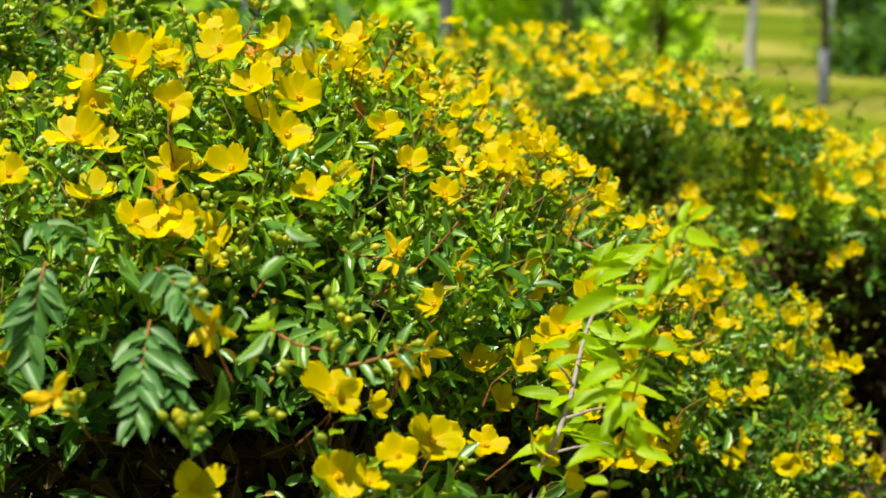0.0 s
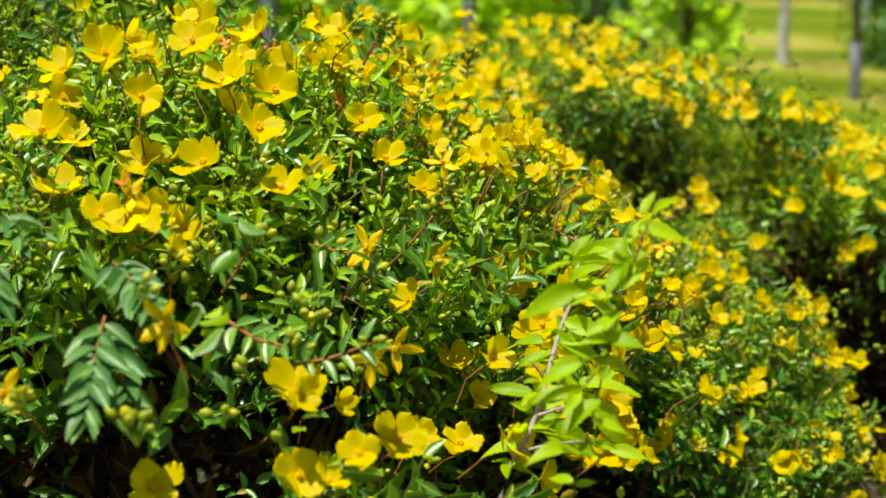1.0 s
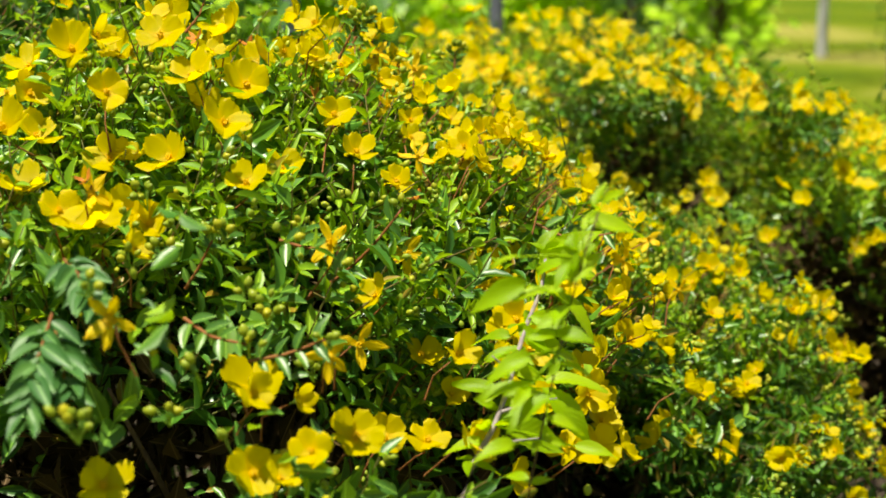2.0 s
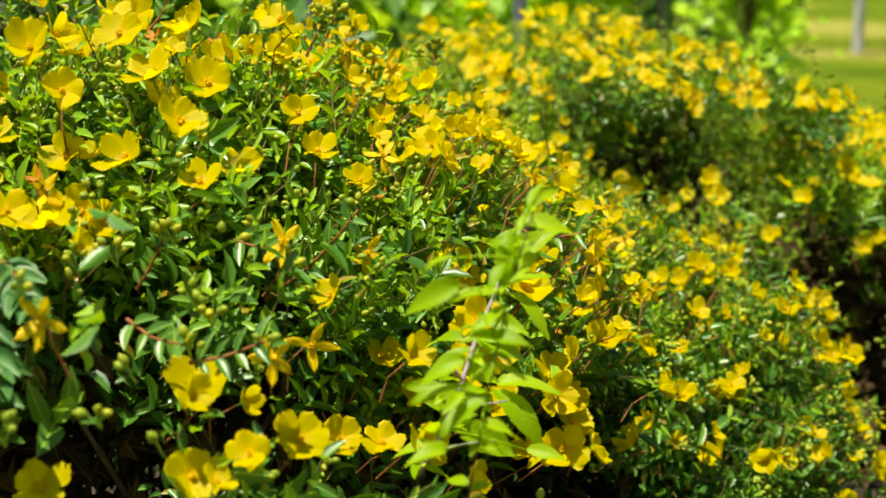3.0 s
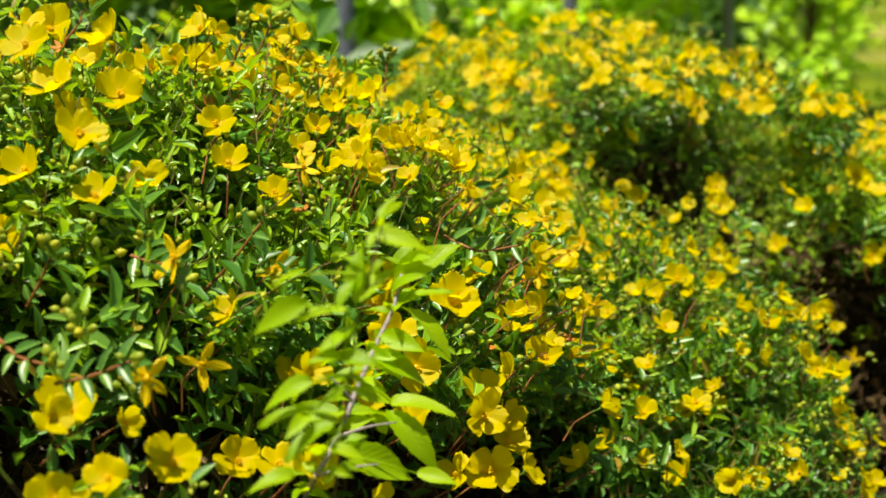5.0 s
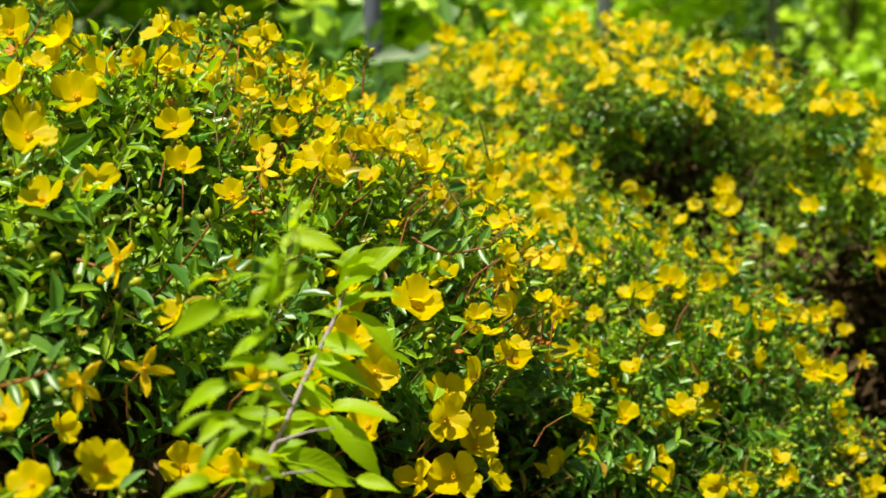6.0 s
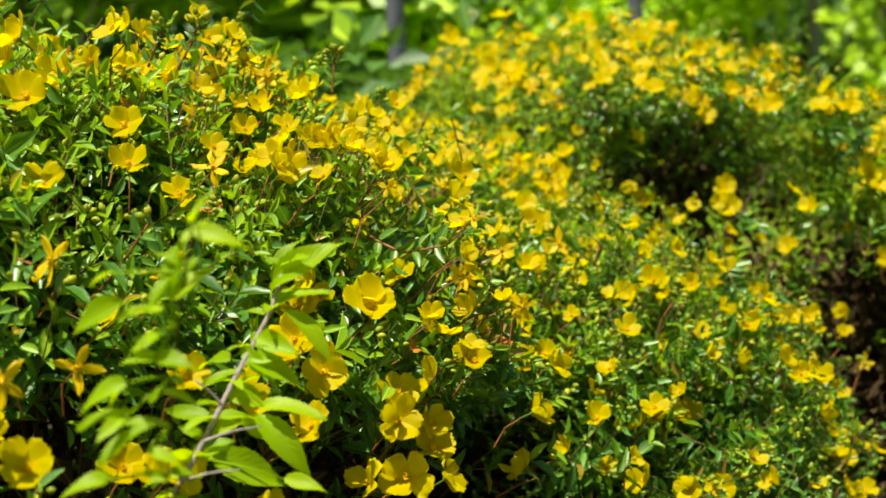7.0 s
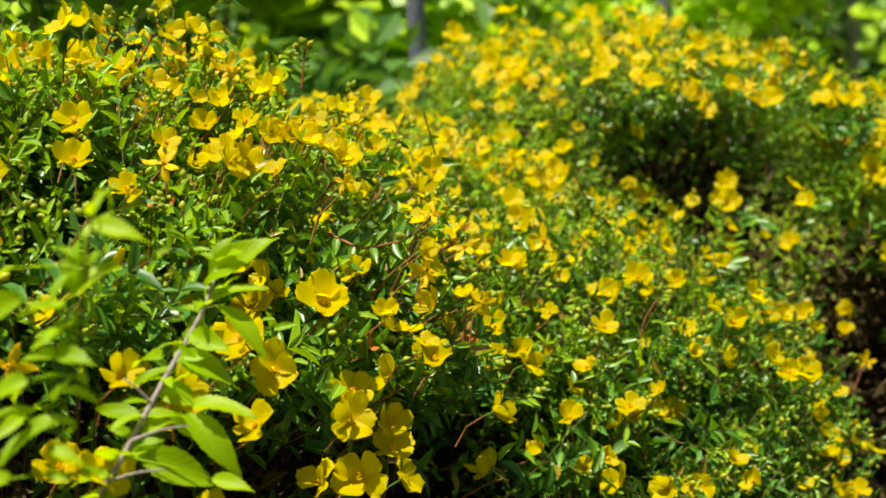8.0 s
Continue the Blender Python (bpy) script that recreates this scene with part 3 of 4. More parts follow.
def bud_bunch(place, many, spread, parent, o, rr):
    """Plump buds on short stalks that fan out from one point."""
    heart = Vector(place) - Vector(o)
    foot = heart + Vector((0, 0.02, -0.02))
    for _ in range(many):
        way = Vector((rr.gauss(0, 0.7), rr.uniform(-0.9, 0.1), rr.uniform(0.1, 1.0))).normalized()
        spot = heart + way * spread * rr.uniform(0.4, 1.0)
        size = rr.uniform(0.010, 0.0145)
        m = frame_from(spot, way.orthogonal(), way) @ Matrix.Scale(size, 4)
        bud = put("bud", rr.choice(BUD_MESHES), parent, m)
        bend = [m.inverted() @ q for q in (foot, (foot + spot) / 2 + Vector((0, -0.002, 0)), spot)]
        put("stalk", tubes_mesh("stalk", np.array([bend]), np.array([[0.0010, 0.0008, 0.0007]]) / size, CALYX, 5), bud)
        if rr.random() < 0.5:
            leaf_way = way + Vector((rr.gauss(0, 0.6), -0.3, rr.gauss(0, 0.3)))
            put("leaf", rr.choice(LEAF_MESHES), parent, frame_from(foot.lerp(spot, 0.4), leaf_way, Vector((0.1, -0.5, 0.8))) @ Matrix.Scale(rr.uniform(0.018, 0.030), 4))


def uncovered(points, placed, c, rad):
    """False for what would grow over an open bloom, which has pushed its way to the light."""
    keep = np.ones(len(points), bool)
    for hc, hr in HOLLOWS:
        keep &= np.linalg.norm(points - hc, axis=1) > 0.92 * hr
    for _, x, y, z, cm in placed:
        f = np.array([x, y, z])
        way = unit(0.7 * unit((f - c) / rad ** 2) + np.array([0.0, -0.6, 0.35]))
        v = points - f
        h = v @ way
        d = np.linalg.norm(v - h[:, None] * way, axis=1)
        keep &= ~((h > -0.004) & (h < 0.20) & (d < 0.0054 * cm + 0.12 * h))
    return keep


def shrub(label, mound, count, seed, fine, placed, extra, leaf=0.038, pairs=9, singles=0, bud_singles=0, near=True, lobes=(), fronds=(), arches=(), bunches=(), lowest=-0.55, fill=4500, tender=0.7, budding=0.42, floor=0.30, crowd=None):
    """A dense flowering shrub: wood, twigs, leaves, buds and flowers, standing on the soil."""
    r = np.random.default_rng(seed)
    rr = random.Random(seed)
    c, rad = mound
    origin = Vector((c[0], c[1], 0.02))
    o = np.array(origin)
    # what has pushed its way to the light: blooms, bunches of buds and arching shoots
    shown = list(placed) + [("b", *p, 3.2) for p, _, _ in bunches] + [("b", *(np.array(a) * (1 - k) + np.array(b) * k), 4.2) for one in arches for a, b in zip(one, one[1:]) for k in (0.0, 0.33, 0.67, 1.0)] + [("b", *p, 5.0) for one in fronds for p in one]
    top = tagged(new("flowering_shrub"), label, "shrub", "flowering shrubs in the bed")
    top.location = origin
    # old wood from the root to the crown
    tips, nor = surface_points(mound, 46, -0.2, seed + 1)
    k = len(tips)
    foot = o + np.stack([r.normal(0, 0.06, k), r.normal(0, 0.06, k), np.zeros(k)], -1)
    s5 = np.array([0, 0.25, 0.5, 0.75, 1.0])[None, :, None]
    inner = c + (tips - c) * 0.74
    path = foot[:, None] * (1 - s5) + inner[:, None] * s5 + np.array([0, 0, 0.07]) * np.sin(math.pi * s5) + r.normal(0, 0.012, (k, 5, 3)) * np.sin(math.pi * s5)
    for one in path - o:
        put("branch", tubes_mesh("branch", one[None], np.array([[0.009, 0.007, 0.005, 0.004, 0.0025]]), WOOD), top)
    # leafy shoots, an outer coat and a thinner one within
    tips, nor = surface_points(mound, count, lowest, seed + 2, floor)
    n = len(tips)
    tips = tips + nor * r.uniform(-0.07, 0.05, n)[:, None]
    for lc, lr, many, _ in lobes:
        u = unit(r.normal(size=(many, 3)))
        tips = np.concatenate([tips, np.array(lc) + np.array(lr) * u * r.uniform(0.75, 1.05, (many, 1))])
        nor = np.concatenate([nor, unit(u / np.array(lr) * np.array([0.05, 0.05, 0.02]) + np.array([0.1, -0.5, 0.1]))])
    n = len(tips)
    if placed:
        at = np.array([row[1:4] for row in placed]).repeat(4, 0)
        away = unit((at - c) / rad ** 2)
        tips = np.concatenate([tips, at - away * r.uniform(0.012, 0.07, len(at))[:, None] + r.normal(0, 0.035, at.shape)])
        nor = np.concatenate([nor, away])
        n = len(tips)
    # a few taller sprigs stand clear of the crown
    tall = (r.uniform(size=n) < 0.035) & (nor[:, 2] > 0.45)
    tips = tips + np.where(tall, r.uniform(0.04, 0.10, n), 0)[:, None] * unit(nor + np.array([0.3, 0, 0.5]))
    lengths = r.uniform(0.13, 0.25, n) + 0.07 * tall
    path, B, A, N, L, axis, along = shoots(tips, nor, lengths, pairs, leaf, r)
    inner_tips, inner_nor = surface_points(mound, count // 3, lowest, seed + 3, floor)
    inner_tips = inner_tips - inner_nor * r.uniform(0.08, 0.22, len(inner_tips))[:, None]
    p2, B2, A2, N2, L2, _, _ = shoots(inner_tips, inner_nor, r.uniform(0.12, 0.2, len(inner_tips)), pairs - 2, leaf * 1.1, r)
    sticks = np.concatenate([path, p2])
    sticks = sticks[np.all([uncovered(sticks[:, k], shown, c, rad) for k in range(4)], 0)]
    # no bud or leaf where its own shoot is missing
    grown = np.all([uncovered(path[:, k], (), c, rad) for k in (2, 3)], 0)
    put("fine_branching", tubes_mesh("fine_branching", sticks - o, np.tile([0.0014, 0.0013, 0.0011, 0.0008], (len(sticks), 1)), GREEN_TWIG, 5 if fine else 3), top, kind="stuff")
    # leaves of their own on the side that the path passes
    chosen = np.zeros(len(B), bool)
    clear = uncovered(B + A * (L * 0.5)[:, None], shown, c, rad)
    clear &= np.tile(np.repeat(grown, pairs), 2)
    clear2 = uncovered(B2 + A2 * (L2 * 0.5)[:, None], shown, c, rad)
    B2, A2, N2, L2 = B2[clear2], A2[clear2], N2[clear2], L2[clear2]
    if singles:
        front = np.argsort(B[:, 1] + 0.25 * np.abs(B[:, 0]) - 0.5 * B[:, 2])[: singles * 5]
        chosen[r.permutation(front[clear[front]])[:singles]] = True
        for b, a, nn, ll in zip(B[chosen] - o, A[chosen], N[chosen], L[chosen]):
            put("leaf", rr.choice(LEAF_MESHES), top, frame_from(b, a, nn) @ Matrix.Scale(ll * 1.08, 4))
    for tip, foot in fronds:
        frond(tip, foot, top, o, rr)
    for one in arches:
        arching_shoot(one, top, o, rr)
    for place, many, spread in bunches:
        bud_bunch(place, many, spread, top, o, rr)
    # young tips picked more often on upward shoots, painting sunlight onto the top
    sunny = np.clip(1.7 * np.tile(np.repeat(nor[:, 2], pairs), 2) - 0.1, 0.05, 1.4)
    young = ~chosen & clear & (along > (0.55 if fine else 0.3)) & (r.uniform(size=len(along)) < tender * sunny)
    put("young_foliage", leaves_mesh("young_foliage", B[young] - o, A[young], N[young], L[young] * 0.85, L[young] * r.uniform(0.12, 0.17, young.sum()), YOUNG_LEAF, FINE_LEAF if fine else COARSE_LEAF), top, None, "pale yellow-green young leaves at the tips, more on top to lighten it", "stuff")
    rest = ~chosen & clear & ~young
    BB, AA2, NN, LL = (np.concatenate(x) for x in ((B[rest], B2), (A[rest], A2), (N[rest], N2), (L[rest], L2)))
    put("foliage", leaves_mesh("foliage", BB - o, AA2, NN, LL, LL * r.uniform(0.16, 0.23, len(LL)), LEAF, FINE_LEAF if fine else COARSE_LEAF), top, kind="stuff")
    # the crowded heart of the shrub: its shade is put into dark brown leaves
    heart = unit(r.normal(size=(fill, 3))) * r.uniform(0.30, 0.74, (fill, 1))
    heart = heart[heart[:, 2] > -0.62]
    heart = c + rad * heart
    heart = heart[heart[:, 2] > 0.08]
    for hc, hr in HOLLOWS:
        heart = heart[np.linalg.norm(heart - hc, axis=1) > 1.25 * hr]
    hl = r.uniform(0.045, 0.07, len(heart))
    put("inner_foliage", leaves_mesh("inner_foliage", heart - o, r.normal(size=heart.shape), r.normal(size=heart.shape) + np.array([0, 0, 0.6]), hl, hl * 0.24, DARK_INNER_LEAF, COARSE_LEAF), top, None, "brown inner leaves, coloured dark to stand for the shade inside", "stuff")
    # buds at the ends of the shoots
    have = np.flatnonzero(((r.uniform(size=n) < budding) | tall) & grown)
    bb, ba, bl = [], [], []
    for i in have:
        for _ in range(rr.choice((1, 2, 3, 4, 5))):
            way = unit(axis[i] + r.normal(size=3) * 0.55)
            bb.append(tips[i] + way * rr.uniform(0.004, 0.022)), ba.append(way), bl.append(rr.uniform(0.008, 0.0135))
    bb, ba, bl = np.array(bb), np.array(ba), np.array(bl)
    free = uncovered(bb, shown, c, rad)
    bb, ba, bl = bb[free], ba[free], bl[free]
    order = np.argsort(bb[:, 1] - 0.5 * bb[:, 2])
    for i in order[: bud_singles * 2: 2]:
        put("bud", rr.choice(BUD_MESHES), top, frame_from(bb[i] - o, Vector(ba[i]).orthogonal(), ba[i]) @ Matrix.Scale(bl[i], 4))
    other = np.setdiff1d(np.arange(len(bb)), order[: bud_singles * 2: 2])
    put("bud_growth", ovals_mesh("bud_growth", bb[other] - o, ba[other], bl[other], bl[other] * r.uniform(0.32, 0.42, len(other)), BUD_GREEN if fine else BUD, 6 if fine else 5), top, kind="stuff")
    # flowers
    for kind, x, y, z, cm in placed:
        out = unit((np.array([x, y, z]) - c) / rad ** 2)
        flower(kind, (x, y, z), cm, out, top, origin, rr, near)
    spots, outs = surface_points(mound, extra, 0.22, seed + 4)
    for p, out in zip(spots, outs):
        lift = p + out * rr.uniform(0.0, 0.05)
        flower(rr.choice("oohhs" if rr.random() < 0.5 else "oh"), lift, rr.uniform(2.8, 4.8) if fine else rr.uniform(2.6, 4.3), out, top, origin, rr, fine)
    for lc, lr, _, blooms in lobes:
        for _ in range(blooms):
            up = Vector((rr.gauss(0, 0.6), rr.uniform(-1, 0.2), rr.uniform(0.2, 1.0))).normalized()
            flower(rr.choice("oohhs"), np.array(lc) + np.array(lr) * np.array(up) * rr.uniform(0.9, 1.5), rr.uniform(2.8, 4.6), up, top, origin, rr, fine)
    # the sunny shoulder flowers more thickly
    if crowd:
        spots, outs = surface_points(mound, 900, 0.25, seed + 9)
        there = (spots[:, 0] > crowd[0][0]) & (spots[:, 1] > crowd[0][1])
        for p, out in list(zip(spots[there], outs[there]))[: crowd[1]]:
            flower(rr.choice("oohhhs"), p + out * rr.uniform(0.0, 0.05), rr.uniform(2.6, 4.4), out, top, origin, rr)
    return top


# kind (o open, h half open or from the side, s withered), place and breadth in centimetres of each bloom
UPPER = [
    ("o", -0.188, 1.507, 1.164, 6.4), ("o", -0.332, 1.510, 1.202, 5.2), ("o", -0.330, 1.510, 1.122, 5.2), ("o", -0.254, 1.504, 1.120, 6),
    ("o", -0.154, 1.453, 1.097, 5), ("o", -0.123, 1.551, 1.099, 5.2), ("o", 0.016, 1.645, 1.070, 4.2), ("o", -0.033, 1.607, 1.114, 4.6),
    ("o", -0.070, 1.698, 1.153, 4.8), ("o", -0.099, 1.764, 1.272, 5.2), ("o", -0.280, 1.600, 1.265, 6), ("o", -0.424, 1.389, 1.173, 6.2),
    ("o", -0.424, 1.515, 1.146, 5.6), ("h", -0.441, 1.552, 1.197, 5.5), ("o", -0.388, 1.575, 1.250, 6.2), ("h", -0.440, 1.570, 1.230, 5),
    ("h", -0.370, 1.620, 1.265, 5), ("h", -0.207, 1.705, 1.269, 5.2), ("o", -0.233, 1.563, 1.215, 6.2), ("o", -0.215, 1.800, 1.195, 6.6),
    ("h", -0.160, 1.926, 1.209, 5), ("h", -0.310, 1.680, 1.285, 4.5),
    ("o", -0.295, 1.734, 1.278, 5.6), ("o", -0.175, 1.775, 1.219, 5.6), ("o", -0.181, 1.658, 1.197, 6.0), ("h", -0.239, 1.597, 1.179, 5.0), ("h", -0.235, 1.711, 1.235, 4.4), ("o", -0.348, 1.649, 1.239, 5.2), ("h", -0.124, 1.821, 1.222, 4.6), ("s", -0.007, 2.082, 1.187, 4.0), ("h", -0.302, 1.528, 1.118, 4.2), ("o", -0.301, 1.466, 1.060, 5.4),
]
FRONT = [
    ("s", -0.047, 1.396, 1.037, 5), ("s", -0.328, 1.390, 1.096, 5), ("o", -0.322, 1.387, 1.060, 6.5), ("h", -0.265, 1.313, 1.043, 4),
    ("o", -0.418, 1.438, 1.093, 5.6), ("o", -0.520, 1.440, 1.120, 5), ("s", -0.228, 1.053, 1.028, 4.8), ("s", -0.380, 1.022, 0.964, 5),
    ("h", 0.003, 1.439, 0.963, 4.4), ("h", 0.064, 1.660, 0.912, 4.6), ("o", 0.126, 1.748, 0.901, 5.4), ("o", 0.165, 1.601, 0.878, 5.2),
    ("o", 0.052, 1.524, 0.865, 4.8), ("h", 0.109, 1.598, 0.841, 4.2), ("o", -0.115, 1.215, 0.910, 6), ("o", -0.005, 1.200, 0.860, 5.6),
    ("o", 0.012, 1.400, 0.795, 5.2), ("o", 0.065, 1.381, 0.798, 5), ("o", -0.108, 1.132, 0.843, 5.8), ("o", -0.253, 1.089, 0.844, 5.2),
    ("s", -0.033, 1.221, 0.946, 5), ("h", -0.074, 1.258, 0.885, 3.2), ("h", -0.350, 1.330, 1.085, 4.5), ("s", 0.035, 1.538, 0.996, 5), ("s", -0.013, 1.356, 0.924, 5),
]
HEART = [
    ("s", 0.024, 1.636, 0.976, 4.4), ("h", 0.152, 1.735, 0.933, 4.2), ("h", 0.090, 1.530, 0.812, 3.8), ("h", 0.167, 1.418, 0.741, 4.2),
    ("o", 0.107, 1.826, 1.072, 5.2), ("h", 0.144, 1.880, 1.106, 5), ("s", 0.079, 1.969, 0.978, 3.6), ("o", 0.238, 1.948, 0.916, 4.2),
    ("o", 0.237, 2.210, 0.920, 3.8), ("o", 0.234, 1.718, 0.907, 6.2), ("o", 0.175, 1.570, 0.900, 5.6), ("o", 0.192, 1.627, 0.847, 5.8),
    ("h", 0.148, 1.429, 0.873, 5), ("h", 0.101, 1.382, 0.905, 4.2), ("o", 0.203, 1.512, 0.810, 5),
    ("h", 0.115, 1.767, 0.943, 4), ("h", 0.119, 1.281, 0.831, 5), ("o", 0.267, 1.706, 0.798, 5.2), ("o", 0.272, 1.667, 0.770, 5.6),
    ("h", 0.299, 1.769, 0.797, 5), ("o", 0.292, 1.776, 0.737, 5), ("o", 0.297, 1.759, 0.705, 5.2), ("o", 0.282, 1.664, 0.698, 6.2),
]
FLANK = [
    ("h", 0.240, 1.632, 0.703, 4.8), ("h", 0.325, 1.700, 0.685, 5), ("h", 0.305, 1.852, 0.839, 4.6), ("h", 0.340, 1.877, 0.869, 4.2),
    ("h", 0.309, 1.968, 0.880, 3.8), ("o", 0.346, 1.837, 0.804, 5.4), ("h", 0.425, 1.820, 0.738, 4.4), ("h", 0.397, 1.918, 0.625, 4.8),
    ("h", 0.435, 2.123, 0.586, 4.2), ("h", 0.277, 1.836, 0.855, 4), ("h", 0.166, 1.900, 0.924, 3.5), ("s", 0.034, 1.968, 0.993, 3.4),
    ("h", -0.051, 1.905, 1.112, 3.4), ("o", -0.074, 1.876, 1.205, 4.2), ("h", -0.120, 1.870, 1.210, 4.6), ("h", -0.226, 1.917, 1.212, 4.6),
    ("h", -0.213, 2.362, 1.188, 4.6), ("h", 0.009, 2.217, 1.139, 3.8), ("h", -0.120, 2.120, 1.160, 4.2), ("h", -0.300, 2.000, 1.240, 4.5),
]
MIDDLE = [
    ("o", 0.478, 2.565, 0.733, 4.8), ("o", 0.409, 2.432, 0.662, 4.8), ("h", 0.458, 2.300, 0.635, 3.8), ("o", 0.623, 2.109, 0.534, 4.8),
    ("h", 0.418, 2.114, 0.725, 4.6), ("h", 0.357, 2.531, 0.709, 4.6), ("h", 0.330, 1.980, 0.820, 3.4), ("o", 0.502, 2.837, 0.732, 4.8),
    ("o", 0.622, 2.604, 0.654, 4.8), ("h", 0.656, 2.613, 0.632, 3.8), ("h", 0.662, 2.954, 0.707, 4.6), ("h", 0.671, 2.641, 0.565, 4),
]
OUTER = [
    ("h", 0.743, 2.882, 0.607, 4), ("h", 0.883, 2.909, 0.464, 4.6), ("h", 0.850, 3.002, 0.562, 3.6), ("o", 0.917, 3.140, 0.523, 3.8),
    ("s", 0.957, 3.158, 0.456, 4), ("h", 0.951, 2.771, 0.385, 4), ("h", 0.830, 2.867, 0.499, 4.6), ("o", 0.644, 3.061, 0.700, 4.4),
    ("h", 0.537, 2.270, 0.585, 3.8), ("o", 0.560, 2.308, 0.590, 4.2), ("o", 0.609, 2.444, 0.555, 4.8), ("h", 0.552, 2.150, 0.531, 4.8),
]
LOW = [
    ("h", 0.747, 2.268, 0.494, 4), ("h", 0.484, 2.215, 0.533, 3.4), ("h", 0.586, 2.386, 0.570, 3.6), ("h", 0.320, 2.293, 0.862, 4.2),
    ("o", 0.327, 2.650, 0.834, 4.4), 
    ("o", 0.473, 3.190, 0.749, 4.6), ("o", 0.050, 2.350, 1.050, 4.6), ("h", 0.387, 2.282, 0.700, 4),
    ("h", 0.420, 2.750, 0.760, 4.4), ("h", 0.570, 2.500, 0.660, 3.6),
]
BACK = [
    ("o", 0.676, 3.345, 0.770, 4.8), ("o", 0.670, 3.439, 0.799, 5), ("o", 0.245, 3.398, 0.811, 4.8), ("o", 0.294, 3.426, 0.815, 5),
    ("o", 0.483, 3.444, 0.767, 5.6), ("o", 0.624, 3.452, 0.964, 5), ("o", 0.584, 3.480, 1.001, 4.2), ("o", 0.471, 3.575, 1.037, 6.2),
    ("o", 0.406, 3.516, 1.069, 4.8), ("o", 0.090, 4.030, 1.184, 5.4), ("o", 0.313, 3.964, 1.167, 5.4), ("o", -0.036, 3.932, 1.135, 5.4),
    ("o", 0.167, 3.497, 0.908, 5), ("o", 0.307, 3.437, 0.882, 4.8), ("o", 0.158, 3.743, 1.058, 6), ("o", 0.162, 3.464, 0.920, 5),
    ("o", -0.218, 3.666, 0.947, 4.8), ("o", 0.523, 3.327, 0.712, 4.4), ("o", 0.745, 3.562, 0.967, 4.8), ("o", 0.480, 3.807, 1.124, 5.2),
    ("o", 0.615, 3.556, 1.105, 4.6),
]
FAR_RIGHT = [
    ("o", 0.844, 3.128, 0.794, 4.6), ("o", 0.807, 3.351, 0.673, 4.6), ("o", 0.988, 3.383, 0.829, 4.8), ("o", 0.919, 3.846, 0.925, 4.8),
    ("o", 1.021, 3.356, 0.646, 5), ("o", 1.082, 3.400, 0.656, 5), ("h", 0.935, 3.381, 0.513, 4.2), ("o", 0.987, 3.762, 0.853, 4.6),
    ("o", 0.873, 4.065, 0.960, 4.6), ("o", 0.996, 4.071, 0.934, 4.6),
]
WITHERED = [
    ("w", 0.373, 1.950, 0.805, 2.6), ("w", 0.095, 2.350, 0.959, 2.6), ("w", 0.036, 1.720, 1.036, 2.4), ("w", 0.111, 2.000, 0.961, 2.2),
    ("w", 0.267, 1.800, 0.831, 2.2), ("w", -0.235, 1.600, 1.263, 1.8), ("w", -0.207, 1.850, 1.239, 2.0), ("w", -0.101, 1.800, 1.162, 2.8),
    ("w", 0.298, 2.300, 0.901, 2.0), ("w", 0.041, 1.650, 1.047, 2.0), ("w", -0.33, 1.385, 1.112, 2.0),
]
SADDLE = [("o", 0.148, 3.216, 0.881, 5.0), ("h", 0.168, 2.699, 0.959, 4.4), ("h", 0.097, 2.699, 0.984, 4.4), ("o", 0.11, 2.468, 0.93, 5.8)]

# foot and tip of each sapling leaf
LEAVES_A = [
    (0.197, 1.421, 1.006, 0.279, 1.422, 1.043),
    (0.200, 1.403, 0.981, 0.263, 1.412, 0.999),
    (0.207, 1.402, 0.978, 0.270, 1.392, 0.937),
    (0.178, 1.361, 0.931, 0.246, 1.364, 0.897),
    (0.160, 1.334, 0.901, 0.209, 1.337, 0.877),
    (0.201, 1.331, 0.888, 0.272, 1.314, 0.885),
    (0.198, 1.326, 0.881, 0.255, 1.295, 0.831),
    (0.156, 1.288, 0.845, 0.234, 1.303, 0.806),
    (0.234, 1.285, 0.824, 0.281, 1.271, 0.809),
    (0.172, 1.370, 0.944, 0.202, 1.349, 0.907),
]
LOWER_LEAVES = [
    (0.164, 1.359, 0.932, 0.115, 1.374, 0.923),
    (0.149, 1.300, 0.861, 0.121, 1.288, 0.872),
    (0.154, 1.315, 0.878, 0.093, 1.320, 0.881),
    (0.137, 1.291, 0.851, 0.181, 1.289, 0.858),
    (0.194, 1.396, 0.973, 0.166, 1.393, 0.974),
    (0.187, 1.379, 0.952, 0.233, 1.351, 0.934),
    (0.182, 1.354, 0.920, 0.133, 1.344, 0.904),
    (0.172, 1.340, 0.905, 0.205, 1.363, 0.918),
    (0.132, 1.274, 0.832, 0.089, 1.259, 0.823),
    (0.143, 1.295, 0.856, 0.188, 1.306, 0.837),
    (0.196, 1.429, 1.017, 0.230, 1.444, 1.049),
    (0.195, 1.413, 0.995, 0.230, 1.385, 1.016),
    (0.166, 1.339, 0.906, 0.197, 1.350, 0.891),
    (0.181, 1.362, 0.931, 0.217, 1.364, 0.924),
    (0.162, 1.326, 0.890, 0.137, 1.302, 0.894),
    (0.139, 1.283, 0.842, 0.120, 1.245, 0.866),
    (0.178, 1.323, 0.882, 0.201, 1.335, 0.844),
    (0.153, 1.305, 0.866, 0.191, 1.302, 0.873),
]
